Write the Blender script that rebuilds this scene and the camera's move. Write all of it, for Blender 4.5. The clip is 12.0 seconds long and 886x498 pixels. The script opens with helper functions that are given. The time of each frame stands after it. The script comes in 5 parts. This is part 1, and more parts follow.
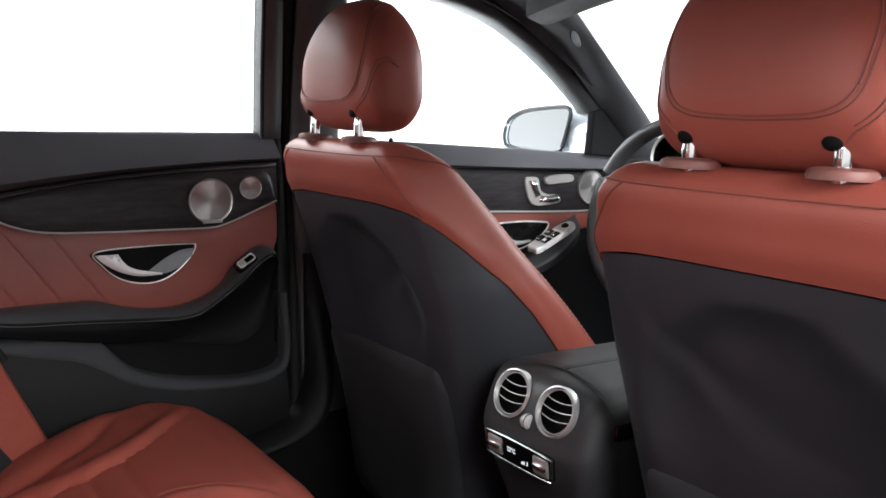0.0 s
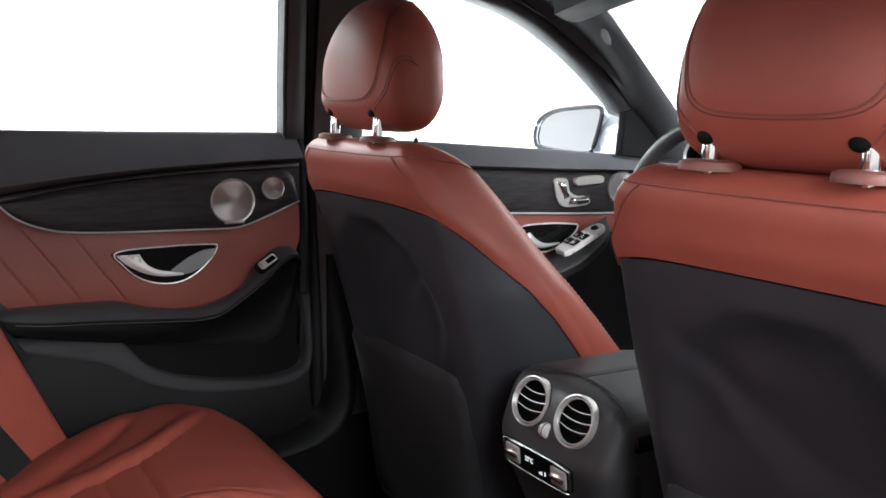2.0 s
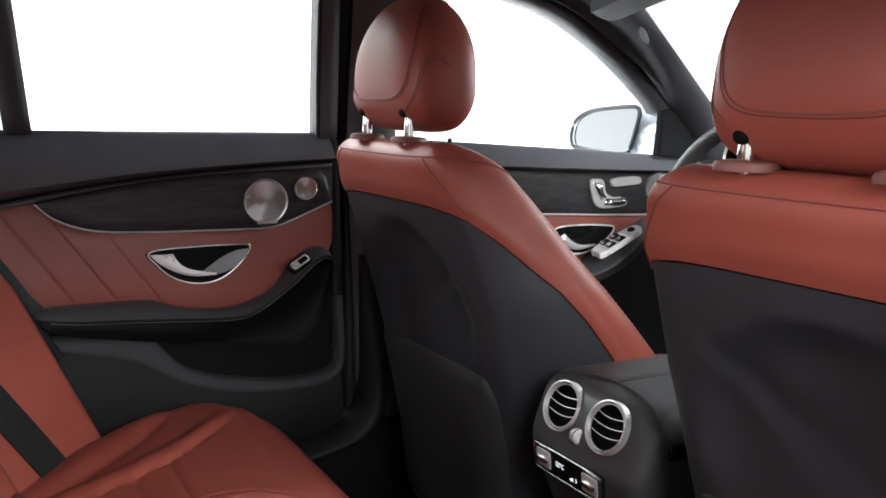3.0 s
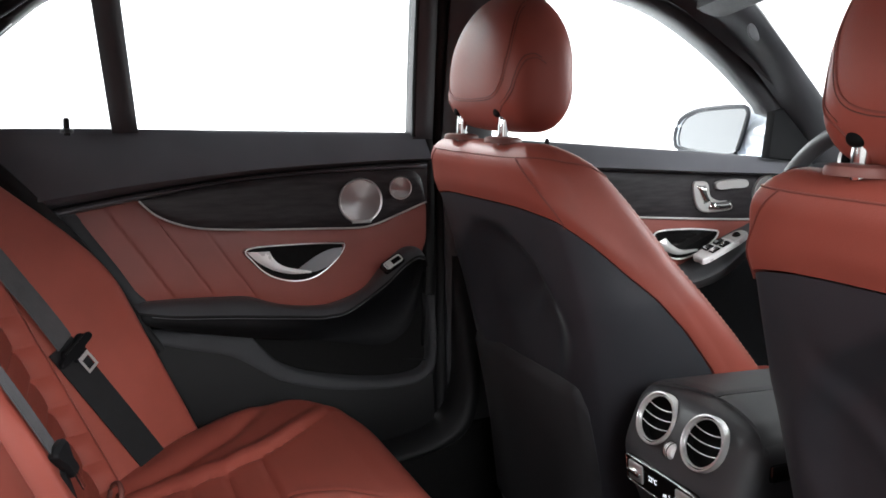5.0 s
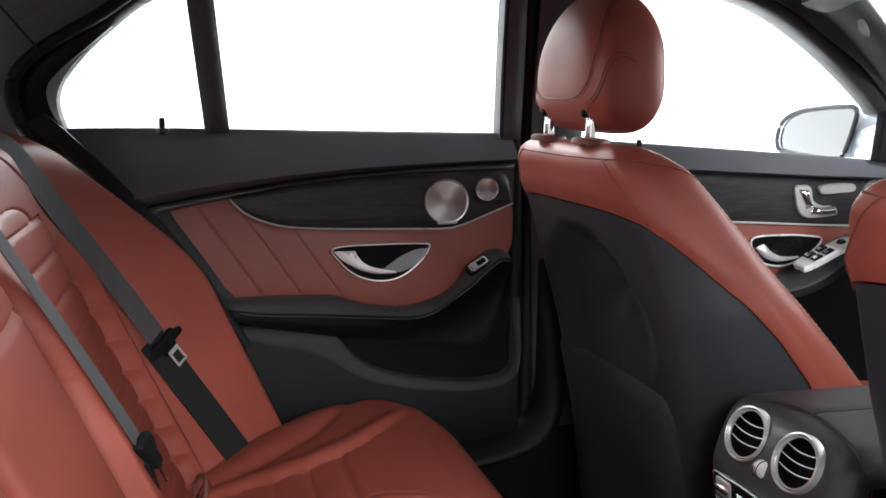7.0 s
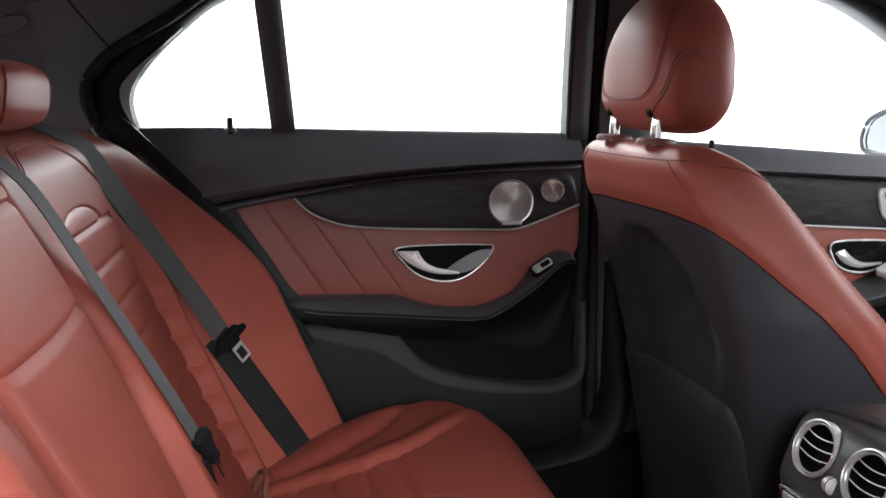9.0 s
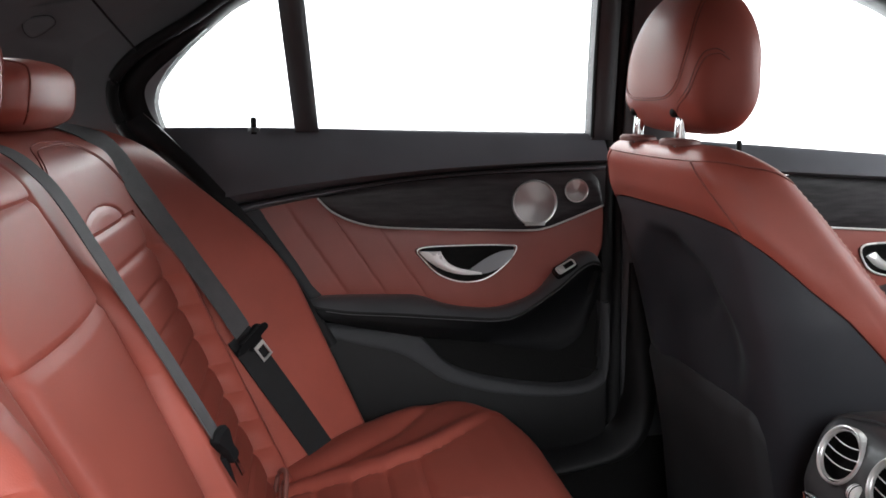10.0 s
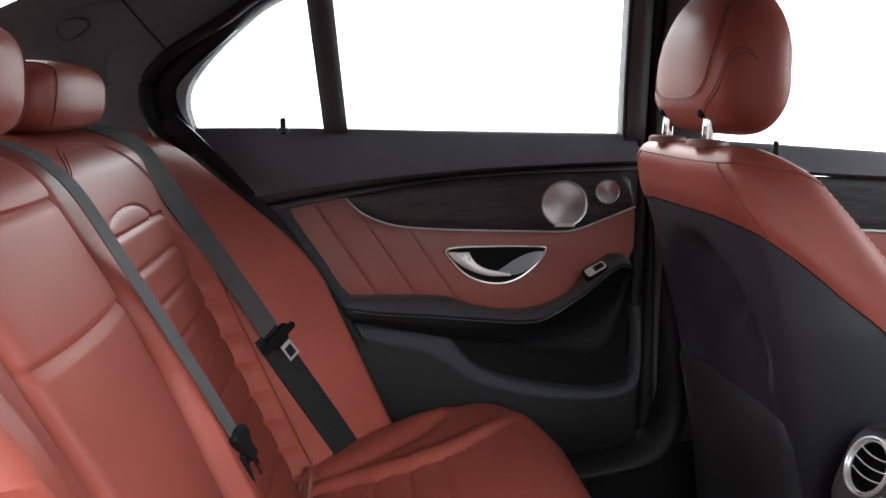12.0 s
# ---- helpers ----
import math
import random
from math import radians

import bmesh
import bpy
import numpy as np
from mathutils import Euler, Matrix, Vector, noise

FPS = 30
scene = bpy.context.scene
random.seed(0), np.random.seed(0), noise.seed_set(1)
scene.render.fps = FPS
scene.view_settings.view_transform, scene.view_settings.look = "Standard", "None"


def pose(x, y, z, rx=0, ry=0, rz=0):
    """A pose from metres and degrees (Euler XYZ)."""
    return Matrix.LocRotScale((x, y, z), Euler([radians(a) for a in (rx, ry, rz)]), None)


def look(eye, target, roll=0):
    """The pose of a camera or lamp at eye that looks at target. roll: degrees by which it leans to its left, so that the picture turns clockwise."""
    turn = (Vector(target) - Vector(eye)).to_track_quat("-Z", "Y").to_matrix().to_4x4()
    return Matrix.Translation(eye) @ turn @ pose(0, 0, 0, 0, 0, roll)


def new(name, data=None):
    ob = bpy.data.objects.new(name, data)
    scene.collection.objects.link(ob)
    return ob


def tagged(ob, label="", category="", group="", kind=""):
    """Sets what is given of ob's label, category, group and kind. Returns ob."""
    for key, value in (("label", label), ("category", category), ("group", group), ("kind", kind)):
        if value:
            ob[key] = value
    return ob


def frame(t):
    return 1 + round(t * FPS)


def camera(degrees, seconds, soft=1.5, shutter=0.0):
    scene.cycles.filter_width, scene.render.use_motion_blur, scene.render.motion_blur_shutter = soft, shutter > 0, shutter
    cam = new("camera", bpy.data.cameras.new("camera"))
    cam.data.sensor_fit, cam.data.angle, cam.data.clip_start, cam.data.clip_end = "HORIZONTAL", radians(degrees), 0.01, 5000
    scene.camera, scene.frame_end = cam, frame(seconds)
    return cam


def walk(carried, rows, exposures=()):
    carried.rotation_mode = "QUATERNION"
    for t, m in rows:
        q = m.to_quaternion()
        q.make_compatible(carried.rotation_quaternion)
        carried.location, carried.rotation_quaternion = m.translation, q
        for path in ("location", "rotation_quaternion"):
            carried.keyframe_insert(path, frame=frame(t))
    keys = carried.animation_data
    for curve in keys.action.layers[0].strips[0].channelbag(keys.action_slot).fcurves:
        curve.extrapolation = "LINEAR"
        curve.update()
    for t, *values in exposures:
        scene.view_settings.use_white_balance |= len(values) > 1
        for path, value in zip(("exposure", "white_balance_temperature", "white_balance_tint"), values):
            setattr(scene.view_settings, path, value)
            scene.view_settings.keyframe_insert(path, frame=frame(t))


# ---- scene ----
cam = camera(53.6, 12.0, soft=1.65)
PATH = [
    (0, (0.812, -0.603, 0.878), (-0.824, 0.5, 0.553), 0.2),
    (0.5, (0.811, -0.593, 0.878), (-0.83, 0.503, 0.553), 0.1),
    (1, (0.809, -0.584, 0.877), (-0.843, 0.496, 0.553), 0.2),
    (1.5, (0.806, -0.575, 0.877), (-0.859, 0.485, 0.553), 0.2),
    (2, (0.803, -0.565, 0.877), (-0.881, 0.464, 0.552), 0.2),
    (2.5, (0.8, -0.558, 0.876), (-0.904, 0.438, 0.552), 0.2),
    (3, (0.796, -0.549, 0.876), (-0.932, 0.404, 0.552), 0.1),
    (5, (0.782, -0.529, 0.876), (-1.045, 0.218, 0.551), 0.1),
    (5.5, (0.779, -0.523, 0.875), (-1.066, 0.178, 0.551), 0.1),
    (6, (0.776, -0.518, 0.876), (-1.088, 0.13, 0.551), 0.1),
    (6.5, (0.774, -0.513, 0.876), (-1.108, 0.083, 0.551), 0.1),
    (7, (0.771, -0.508, 0.876), (-1.126, 0.035, 0.551), 0.1),
    (9, (0.765, -0.483, 0.876), (-1.173, -0.11, 0.55), -0.0),
    (9.5, (0.764, -0.479, 0.877), (-1.179, -0.137, 0.55), 0.0),
    (10, (0.762, -0.47, 0.876), (-1.187, -0.164, 0.55), -0.0),
    (10.5, (0.761, -0.461, 0.877), (-1.192, -0.186, 0.55), -0.1),
    (11, (0.761, -0.452, 0.877), (-1.196, -0.207, 0.55), -0.0),
    (11.5, (0.761, -0.446, 0.878), (-1.2, -0.225, 0.55), -0.0),
    (12, (0.76, -0.436, 0.878), (-1.202, -0.239, 0.55), -0.1),
]
walk(cam, [(t, look(eye, target, roll)) for t, eye, target, roll in PATH])

# ---- world and large lights: a white photo studio ----
world = bpy.data.worlds.new("studio")
scene.world = world
world.use_nodes = True
# bright walls all round, a darker ceiling
w_co, w_sep, w_ramp = (world.node_tree.nodes.new(k) for k in ("ShaderNodeTexCoord", "ShaderNodeSeparateXYZ", "ShaderNodeValToRGB"))
w_ramp.color_ramp.elements[0].position, w_ramp.color_ramp.elements[1].position = 0.05, 0.85
w_ramp.color_ramp.elements[0].color, w_ramp.color_ramp.elements[1].color = (1.0, 0.995, 0.99, 1), (0.40, 0.40, 0.41, 1)
world.node_tree.links.new(w_co.outputs["Generated"], w_sep.inputs[0])
world.node_tree.links.new(w_sep.outputs["Z"], w_ramp.inputs[0])
world.node_tree.links.new(w_ramp.outputs[0], world.node_tree.nodes["Background"].inputs[0])
world.node_tree.nodes["Background"].inputs[1].default_value = 1.0


def softbox(name, size_x, size_y, power, eye, target):
    data = bpy.data.lights.new(name, "AREA")
    data.shape, data.size, data.size_y, data.energy = "RECTANGLE", size_x, size_y, power
    data.color = (0.955, 0.98, 1.0)
    ob = new(name, data)
    ob.matrix_world = look(eye, target)
    return ob


softbox("softbox_side", 4.4, 2.6, 1000, (4.5, 0.0, 2.85), (-0.3, -0.40, 0.6))
softbox("softbox_rear", 3.0, 1.4, 40, (3.6, -2.9, 1.9), (-0.2, 0.1, 0.5))
softbox("softbox_back", 3.4, 1.2, 420, (-0.1, -5.2, 1.95), (-0.1, 0.0, 0.65))
softbox("softbox_left", 4.0, 1.6, 310, (-4.2, -0.9, 3.0), (-0.3, -0.3, 0.7))
softbox("softbox_floor", 3.0, 3.0, 200, (3.2, -2.2, 4.2), (2.2, -1.8, -0.36))
softbox("softbox_backdrop", 5.0, 7.0, 4200, (-4.0, 3.0, 5.5), (-10.0, 4.0, 0.8))
softbox("softbox_front", 3.0, 1.2, 160, (0.2, 4.2, 1.6), (-0.1, -0.6, 0.75))


# ---- materials ----
def nodes_of(name):
    m = bpy.data.materials.new(name)
    m.use_nodes = True
    nt = m.node_tree
    return m, nt, nt.nodes["Principled BSDF"], lambda kind: nt.nodes.new(kind), nt.links.new


def surface(name, colour, rough, metal=0.0, grain=0.0, grain_scale=600.0, mottle=0.12, mottle_scale=9.0, cells=False,
            coat=0.0, streak=None, spec=0.5, rough_var=0.08, spun=0.0):
    """A surface with large soft variation of tone and gloss, and fine relief."""
    m, nt, b, n, link = nodes_of(name)
    tc = n("ShaderNodeTexCoord")
    src = tc.outputs["Object"]
    if streak:
        mp = n("ShaderNodeMapping")
        mp.inputs["Scale"].default_value = streak
        link(src, mp.inputs["Vector"])
        big_src = mp.outputs["Vector"]
    else:
        big_src = src
    big = n("ShaderNodeTexNoise")
    big.inputs["Scale"].default_value, big.inputs["Detail"].default_value = mottle_scale, 5
    link(big_src, big.inputs["Vector"])
    ramp = n("ShaderNodeValToRGB")
    lo = [c * (1 - mottle) for c in colour]
    hi = [min(1, c * (1 + mottle)) for c in colour]
    ramp.color_ramp.elements[0].position, ramp.color_ramp.elements[1].position = 0.3, 0.7
    ramp.color_ramp.elements[0].color, ramp.color_ramp.elements[1].color = (*lo, 1), (*hi, 1)
    link(big.outputs["Fac"], ramp.inputs["Fac"])
    link(ramp.outputs["Color"], b.inputs["Base Color"])
    rr = n("ShaderNodeMapRange")
    rr.inputs["To Min"].default_value, rr.inputs["To Max"].default_value = max(0.02, rough - rough_var), min(1, rough + rough_var)
    link(big.outputs["Fac"], rr.inputs["Value"])
    link(rr.outputs["Result"], b.inputs["Roughness"])
    b.inputs["Metallic"].default_value = metal
    b.inputs["Coat Weight"].default_value = coat
    b.inputs["Coat Roughness"].default_value = 0.08
    b.inputs["Specular IOR Level"].default_value = spec
    if spun:  # turned metal: the grain runs in rings
        b.inputs["Anisotropic"].default_value = spun
        tang = n("ShaderNodeTangent")
        tang.direction_type, tang.axis = "RADIAL", "X"
        link(tang.outputs[0], b.inputs["Tangent"])
    if grain:
        if cells:
            fine = n("ShaderNodeTexVoronoi")
            out = fine.outputs["Distance"]
        else:
            fine = n("ShaderNodeTexNoise")
            fine.inputs["Detail"].default_value = 3
            out = fine.outputs["Fac"]
        fine.inputs["Scale"].default_value = grain_scale
        link(src, fine.inputs["Vector"])
        bump = n("ShaderNodeBump")
        bump.inputs["Strength"].default_value, bump.inputs["Distance"].default_value = grain, 0.001
        link(out, bump.inputs["Height"])
        link(bump.outputs["Normal"], b.inputs["Normal"])
    return m


LEATHER = surface("red_leather", (0.252, 0.056, 0.0395), 0.47, grain=0.09, grain_scale=800, cells=True, mottle=0.10, spec=0.30)
# the same leather, painted darker for the weaker light on the doors
LEATHER_SHADED = surface("red_leather_shaded", (0.195, 0.045, 0.033), 0.5, grain=0.09, grain_scale=800, cells=True, mottle=0.10)
SEAM = surface("dark_red_seam", (0.18, 0.043, 0.032), 0.7)
STITCH = surface("pale_thread", (0.42, 0.24, 0.19), 0.7)
THREAD = surface("dark_thread", (0.05, 0.04, 0.04), 0.7)
GREY_THREAD = surface("grey_thread", (0.085, 0.085, 0.09), 0.7)
RED_THREAD = surface("dark_red_thread", (0.12, 0.035, 0.028), 0.7)
COLLAR = surface("red_brown_plastic", (0.15, 0.050, 0.040), 0.55, mottle=0.05)
SOFT = surface("soft_black_trim", (0.040, 0.0405, 0.0435), 0.46, grain=0.12, grain_scale=900, cells=True)
SHELL = surface("black_seat_shell", (0.0285, 0.0295, 0.035), 0.46, grain=0.12, grain_scale=900, cells=True, spec=0.35)
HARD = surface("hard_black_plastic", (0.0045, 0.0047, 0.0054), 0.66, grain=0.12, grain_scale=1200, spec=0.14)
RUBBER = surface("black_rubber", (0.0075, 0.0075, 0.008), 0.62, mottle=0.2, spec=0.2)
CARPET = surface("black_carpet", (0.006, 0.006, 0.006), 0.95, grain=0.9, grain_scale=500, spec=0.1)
LINING = surface("dark_headliner_cloth", (0.110, 0.112, 0.119), 0.9, grain=0.5, grain_scale=800)
PILLAR = surface("dark_pillar_cloth", (0.048, 0.050, 0.055), 0.62, grain=0.5, grain_scale=800)
TRIM_TOP = surface("soft_upper_trim", (0.094, 0.095, 0.107), 0.48, grain=0.14, grain_scale=900, cells=True)
MATTE = surface("matte_black_plastic", (0.027, 0.0275, 0.030), 0.75, grain=0.2, grain_scale=1200, spec=0.3)
WOOD = surface("black_ash_wood", (0.024, 0.0215, 0.0235), 0.42, grain=0.25, grain_scale=260, mottle=0.5, mottle_scale=16,
               streak=(1.0, 1.2, 9.0), spec=0.3)
GLOSS = surface("gloss_black", (0.006, 0.006, 0.006), 0.12, mottle=0.05, rough_var=0.03)
CHROME = surface("satin_chrome", (0.78, 0.77, 0.76), 0.2, metal=1.0, mottle=0.04)
SATIN = surface("satin_silver", (0.58, 0.57, 0.56), 0.35, metal=0.55, mottle=0.04)
BRIGHT = surface("bright_satin_metal", (0.80, 0.79, 0.78), 0.28, metal=0.3, mottle=0.03)
RING = surface("satin_chrome_ring", (0.72, 0.71, 0.70), 0.3, metal=0.7, mottle=0.04)
POLISH = surface("polished_chrome", (0.85, 0.85, 0.85), 0.08, metal=1.0, mottle=0.03, rough_var=0.04)
SPUN = surface("spun_aluminium", (0.52, 0.505, 0.50), 0.34, metal=0.9, mottle=0.03, rough_var=0.03, spun=0.72)
WEB = surface("belt_webbing", (0.070, 0.070, 0.074), 0.75, grain=0.7, grain_scale=900, streak=(6, 6, 6), mottle=0.15)
WEB_DARK = surface("black_belt_webbing", (0.012, 0.012, 0.013), 0.7, grain=0.7, grain_scale=900, streak=(6, 6, 6), mottle=0.15, spec=0.2)
# near black for vents and dials, also painted as shade in hollows
VOID = surface("vent_and_shade_black", (0.003, 0.003, 0.003), 0.7, spec=0.1)
# grey painted where black parts catch light: handle recess and window edge
GREY = surface("grey_painted_sheen", (0.16, 0.165, 0.175), 0.4, mottle=0.05)
SILVER = surface("silver_paint", (0.62, 0.65, 0.70), 0.3, metal=0.4, coat=0.6, mottle=0.03)
STUDIO = surface("white_studio_paint", (0.86, 0.86, 0.86), 0.8, mottle=0.02, mottle_scale=0.6)
MIRROR, _nt, _b, _n, _l = nodes_of("mirror_glass")
_b.inputs["Base Color"].default_value, _b.inputs["Metallic"].default_value, _b.inputs["Roughness"].default_value = (0.9, 0.92, 0.95, 1), 1, 0.02
DISPLAY, _nt, _b, _n, _l = nodes_of("lit_digits")
_b.inputs["Emission Color"].default_value, _b.inputs["Emission Strength"].default_value = (0.9, 0.93, 1, 1), 0.9
GLASS, _nt, _b, _n, _l = nodes_of("window_glass")
_tr, _gl, _mx, _lw = _n("ShaderNodeBsdfTransparent"), _n("ShaderNodeBsdfGlossy"), _n("ShaderNodeMixShader"), _n("ShaderNodeLayerWeight")
_pw = _n("ShaderNodeMath")
_pw.operation, _pw.inputs[1].default_value = "POWER", 5.0
_ad = _n("ShaderNodeMath")
_ad.operation, _ad.inputs[1].default_value = "MULTIPLY_ADD", 0.5
_ad.inputs[2].default_value = 0.02
_lw.inputs[0].default_value = 0.5
_l(_lw.outputs["Facing"], _pw.inputs[0]), _l(_pw.outputs[0], _ad.inputs[0])
_tr.inputs[0].default_value, _gl.inputs["Roughness"].default_value = (0.93, 0.95, 0.95, 1), 0.01
_l(_ad.outputs[0], _mx.inputs[0]), _l(_tr.outputs[0], _mx.inputs[1]), _l(_gl.outputs[0], _mx.inputs[2])
_l(_mx.outputs[0], _nt.nodes["Material Output"].inputs[0])


# ---- mesh helpers ----
def part(name, bm, material, parent=None, label="", smooth=True, kind=""):
    """Links a bmesh as one mesh object under a thing or a part."""
    bmesh.ops.recalc_face_normals(bm, faces=bm.faces)
    data = bpy.data.meshes.new(name)
    bm.to_mesh(data)
    bm.free()
    data.materials.append(material)
    if smooth:
        data.polygons.foreach_set("use_smooth", [True] * len(data.polygons))
        data.set_sharp_from_angle(angle=radians(42))
    ob = new(name, data)
    if parent:
        ob.parent = parent
        if parent.type == "EMPTY":
            ob.matrix_parent_inverse = Matrix.Translation(parent.location).inverted()
    return tagged(ob, label, kind=kind)


def thing(name, at, label, category, group=""):
    ob = new(name)
    ob.location, ob.empty_display_size = at, 0.05
    return tagged(ob, label, category, group)


def sm(t):
    t = min(1.0, max(0.0, t))
    return t * t * (3 - 2 * t)


def table(x, *pairs):
    """Straight interpolation between (place, value) pairs."""
    if x <= pairs[0][0]:
        return pairs[0][1]
    for (a, va), (b, vb) in zip(pairs, pairs[1:]):
        if x <= b:
            return va + (vb - va) * (x - a) / (b - a)
    return pairs[-1][1]


def spline(points, n, closed=False):
    """n points at even steps along a smooth curve through the given ones."""
    p = [Vector(q) for q in points]
    k = len(p)
    dense = []
    spans = k if closed else k - 1
    for i in range(spans):
        a, b = p[i], p[(i + 1) % k]
        c0 = p[(i - 1) % k] if closed or i > 0 else a * 2 - b
        c3 = p[(i + 2) % k] if closed or i + 2 < k else b * 2 - a
        for s in range(16):
            t = s / 16
            dense.append(0.5 * (2 * a + (b - c0) * t + (2 * c0 - 5 * a + 4 * b - c3) * t * t + (3 * a - c0 - 3 * b + c3) * t ** 3))
    dense.append(p[0] if closed else p[-1])
    run = [0.0]
    for a, b in zip(dense, dense[1:]):
        run.append(run[-1] + (b - a).length)
    out, j = [], 0
    for i in range(n):
        want = run[-1] * i / (n if closed else n - 1)
        while j < len(run) - 2 and run[j + 1] < want:
            j += 1
        f = (want - run[j]) / max(1e-9, run[j + 1] - run[j])
        out.append(dense[j].lerp(dense[j + 1], f))
    return out


def quads(bm, rows, closed=False):
    """Faces between rows of equal length."""
    n = len(rows[0])
    for a, b in zip(rows, rows[1:]):
        for i in range(n if closed else n - 1):
            j = (i + 1) % n
            bm.faces.new((a[i], a[j], b[j], b[i]))


def sheet(fn, nu, nv, back=None, bm=None):
    """A grid of fn(u, v); with back, a plate of that thickness."""
    bm = bm or bmesh.new()
    rows = [[bm.verts.new(fn(u / nu, v / nv)) for u in range(nu + 1)] for v in range(nv + 1)]
    quads(bm, rows)
    if back is not None:
        off = Vector(back)
        ring = [rows[0][i] for i in range(nu + 1)] + [rows[j][nu] for j in range(1, nv + 1)] + \
               [rows[nv][i] for i in range(nu - 1, -1, -1)] + [rows[j][0] for j in range(nv - 1, 0, -1)]
        far = [bm.verts.new(v.co + off) for v in ring]
        for i in range(len(ring)):
            j = (i + 1) % len(ring)
            bm.faces.new((ring[i], ring[j], far[j], far[i]))
        bm.faces.new(far)
    return bm


def strip(a, b, n=60, m=10, bulge=None, back=None, bm=None):
    """A skin between two curves; bulge(u, v) gives a push at u across and v along."""
    ca, cb = spline(a, n + 1), spline(b, n + 1)

    def fn(u, v):
        p = ca[round(v * n)].lerp(cb[round(v * n)], u)
        return p + Vector(bulge(u, v)) if bulge else p
    return sheet(fn, m, n, back, bm)


def pillow(h, p=3.0, q=12.0):
    """A push of h in x that falls off to the edges."""
    return lambda u, v: (h * (1 - abs(2 * u - 1) ** p) * (1 - abs(2 * v - 1) ** q), 0, 0)


def tube(points, r, n=None, seg=6, closed=False, bm=None, flat=1.0):
    bm = bm or bmesh.new()
    pts = spline(points, n, closed) if n else [Vector(q) for q in points]
    rows, k = [], len(pts)
    for i, p in enumerate(pts):
        d = (pts[(i + 1) % k] if closed or i + 1 < k else p) - (pts[i - 1] if closed or i else p)
        d.normalize()
        s = d.cross(Vector((0.13, 0.07, 1)) if abs(d.z) < 0.9 else Vector((1, 0.1, 0))).normalized()
        t = d.cross(s)
        rows.append([bm.verts.new(p + (s * math.cos(g) * flat + t * math.sin(g)) * r)
                     for g in (2 * math.pi * j / seg for j in range(seg))])
    if closed:
        rows.append(rows[0])
    quads(bm, rows, True)
    if not closed:
        bm.faces.new(rows[0]), bm.faces.new(rows[-1])
    return bm


def lathe(profile, at, axis, seg=32, bm=None):
    """Turns (radius, height) pairs round an axis."""
    bm = bm or bmesh.new()
    q = Vector(axis).to_track_quat("Z", "Y").to_matrix()
    rows = [[bm.verts.new(Vector(at) + q @ Vector((r * math.cos(g), r * math.sin(g), h)))
             for g in (2 * math.pi * j / seg for j in range(seg))] for r, h in profile]
    quads(bm, rows, True)
    bmesh.ops.remove_doubles(bm, verts=bm.verts, dist=1e-6)
    return bm


def box(lo, hi, bevel=0.0, seg=2, m=None, bm=None):
    bm = bm or bmesh.new()
    made = bmesh.ops.create_cube(bm, size=1)["verts"]
    for v in made:
        v.co = Vector([l + (h - l) * (c + 0.5) for l, h, c in zip(lo, hi, v.co)])
    if bevel:
        edges = {e for v in made for e in v.link_edges}
        made = bmesh.ops.bevel(bm, geom=list(edges), offset=bevel, segments=seg, profile=0.5, affect="EDGES")["verts"]
    if m is not None:
        bmesh.ops.transform(bm, matrix=m, verts=bm.verts)
    return bm


def plate(outline, lift, bevel=0.002, n=48, bm=None, closed_spline=True):
    """A bevelled plate: outline points in space, lifted by the vector."""
    bm = bm or bmesh.new()
    pts = spline(outline, n, True) if closed_spline else [Vector(p) for p in outline]
    lift = Vector(lift)
    mid = sum(pts, Vector()) / len(pts)
    rows = []
    for f, inset in ((0, 0), (1 - min(1, bevel / lift.length), 0), (1, bevel)):
        rows.append([bm.verts.new(p + lift * f + (mid - p).normalized() * inset) for p in pts])
    quads(bm, rows, True)
    bm.faces.new(rows[0]), bm.faces.new(rows[-1])
    return bm


def stitches(points, n, length=0.004, r=0.0006, bm=None):
    """Short threads along a seam."""
    bm = bm or bmesh.new()
    pts = spline(points, 2 * n)
    for a, b in zip(pts[::2], pts[1::2]):
        d = (b - a).normalized() * length / 2
        tube([a - d, a + d], r, seg=4, bm=bm)
    return bm


def quadric(a, b, c, n, at, deform=None, cuts=14, m=None, low=0.0, c_low=None):
    """A rounded block: its mesh, and the point of its skin in a given direction. m: how square it is seen from the side; low: how much squarer
    it gets downwards; c_low: its own half height below the middle."""
    m = m or n

    def skin(d):
        d = Vector(d)
        cz = c if d.z > 0 or not c_low else c_low
        side = (abs(d.y / b) ** m + abs(d.z / cz) ** m) ** (1 / m)
        k = n + low * sm(-d.z / cz * 1.5)
        r = (abs(d.x / a) ** k + side ** k) ** (-1 / k)
        p = d * r
        if deform:
            p = Vector(deform(p))
        return p + Vector(at)
    bm = bmesh.new()
    bmesh.ops.create_cube(bm, size=2)
    bmesh.ops.subdivide_edges(bm, edges=bm.edges[:], cuts=cuts, use_grid_fill=True)
    for v in bm.verts:
        v.co = skin((v.co.x * a, v.co.y * b, v.co.z * (c_low if c_low and v.co.z < 0 else c)))
    return bm, skin


# ---- studio ----
def cove(d):
    """The height of the seamless backdrop, d metres past where it starts to rise."""
    return 0.0 if d <= 0 else (4 - math.sqrt(16 - d * d) if d < 3.9 else 3.1 + (d - 3.9) * 12)


ground = part("ground", sheet(lambda u, v: (-12.4 + 42.4 * u, -30 + 42.4 * v, -0.36 + max(cove(4.4 - 42.4 * u), cove(42.4 * v - 38.0))), 84, 84), STUDIO)
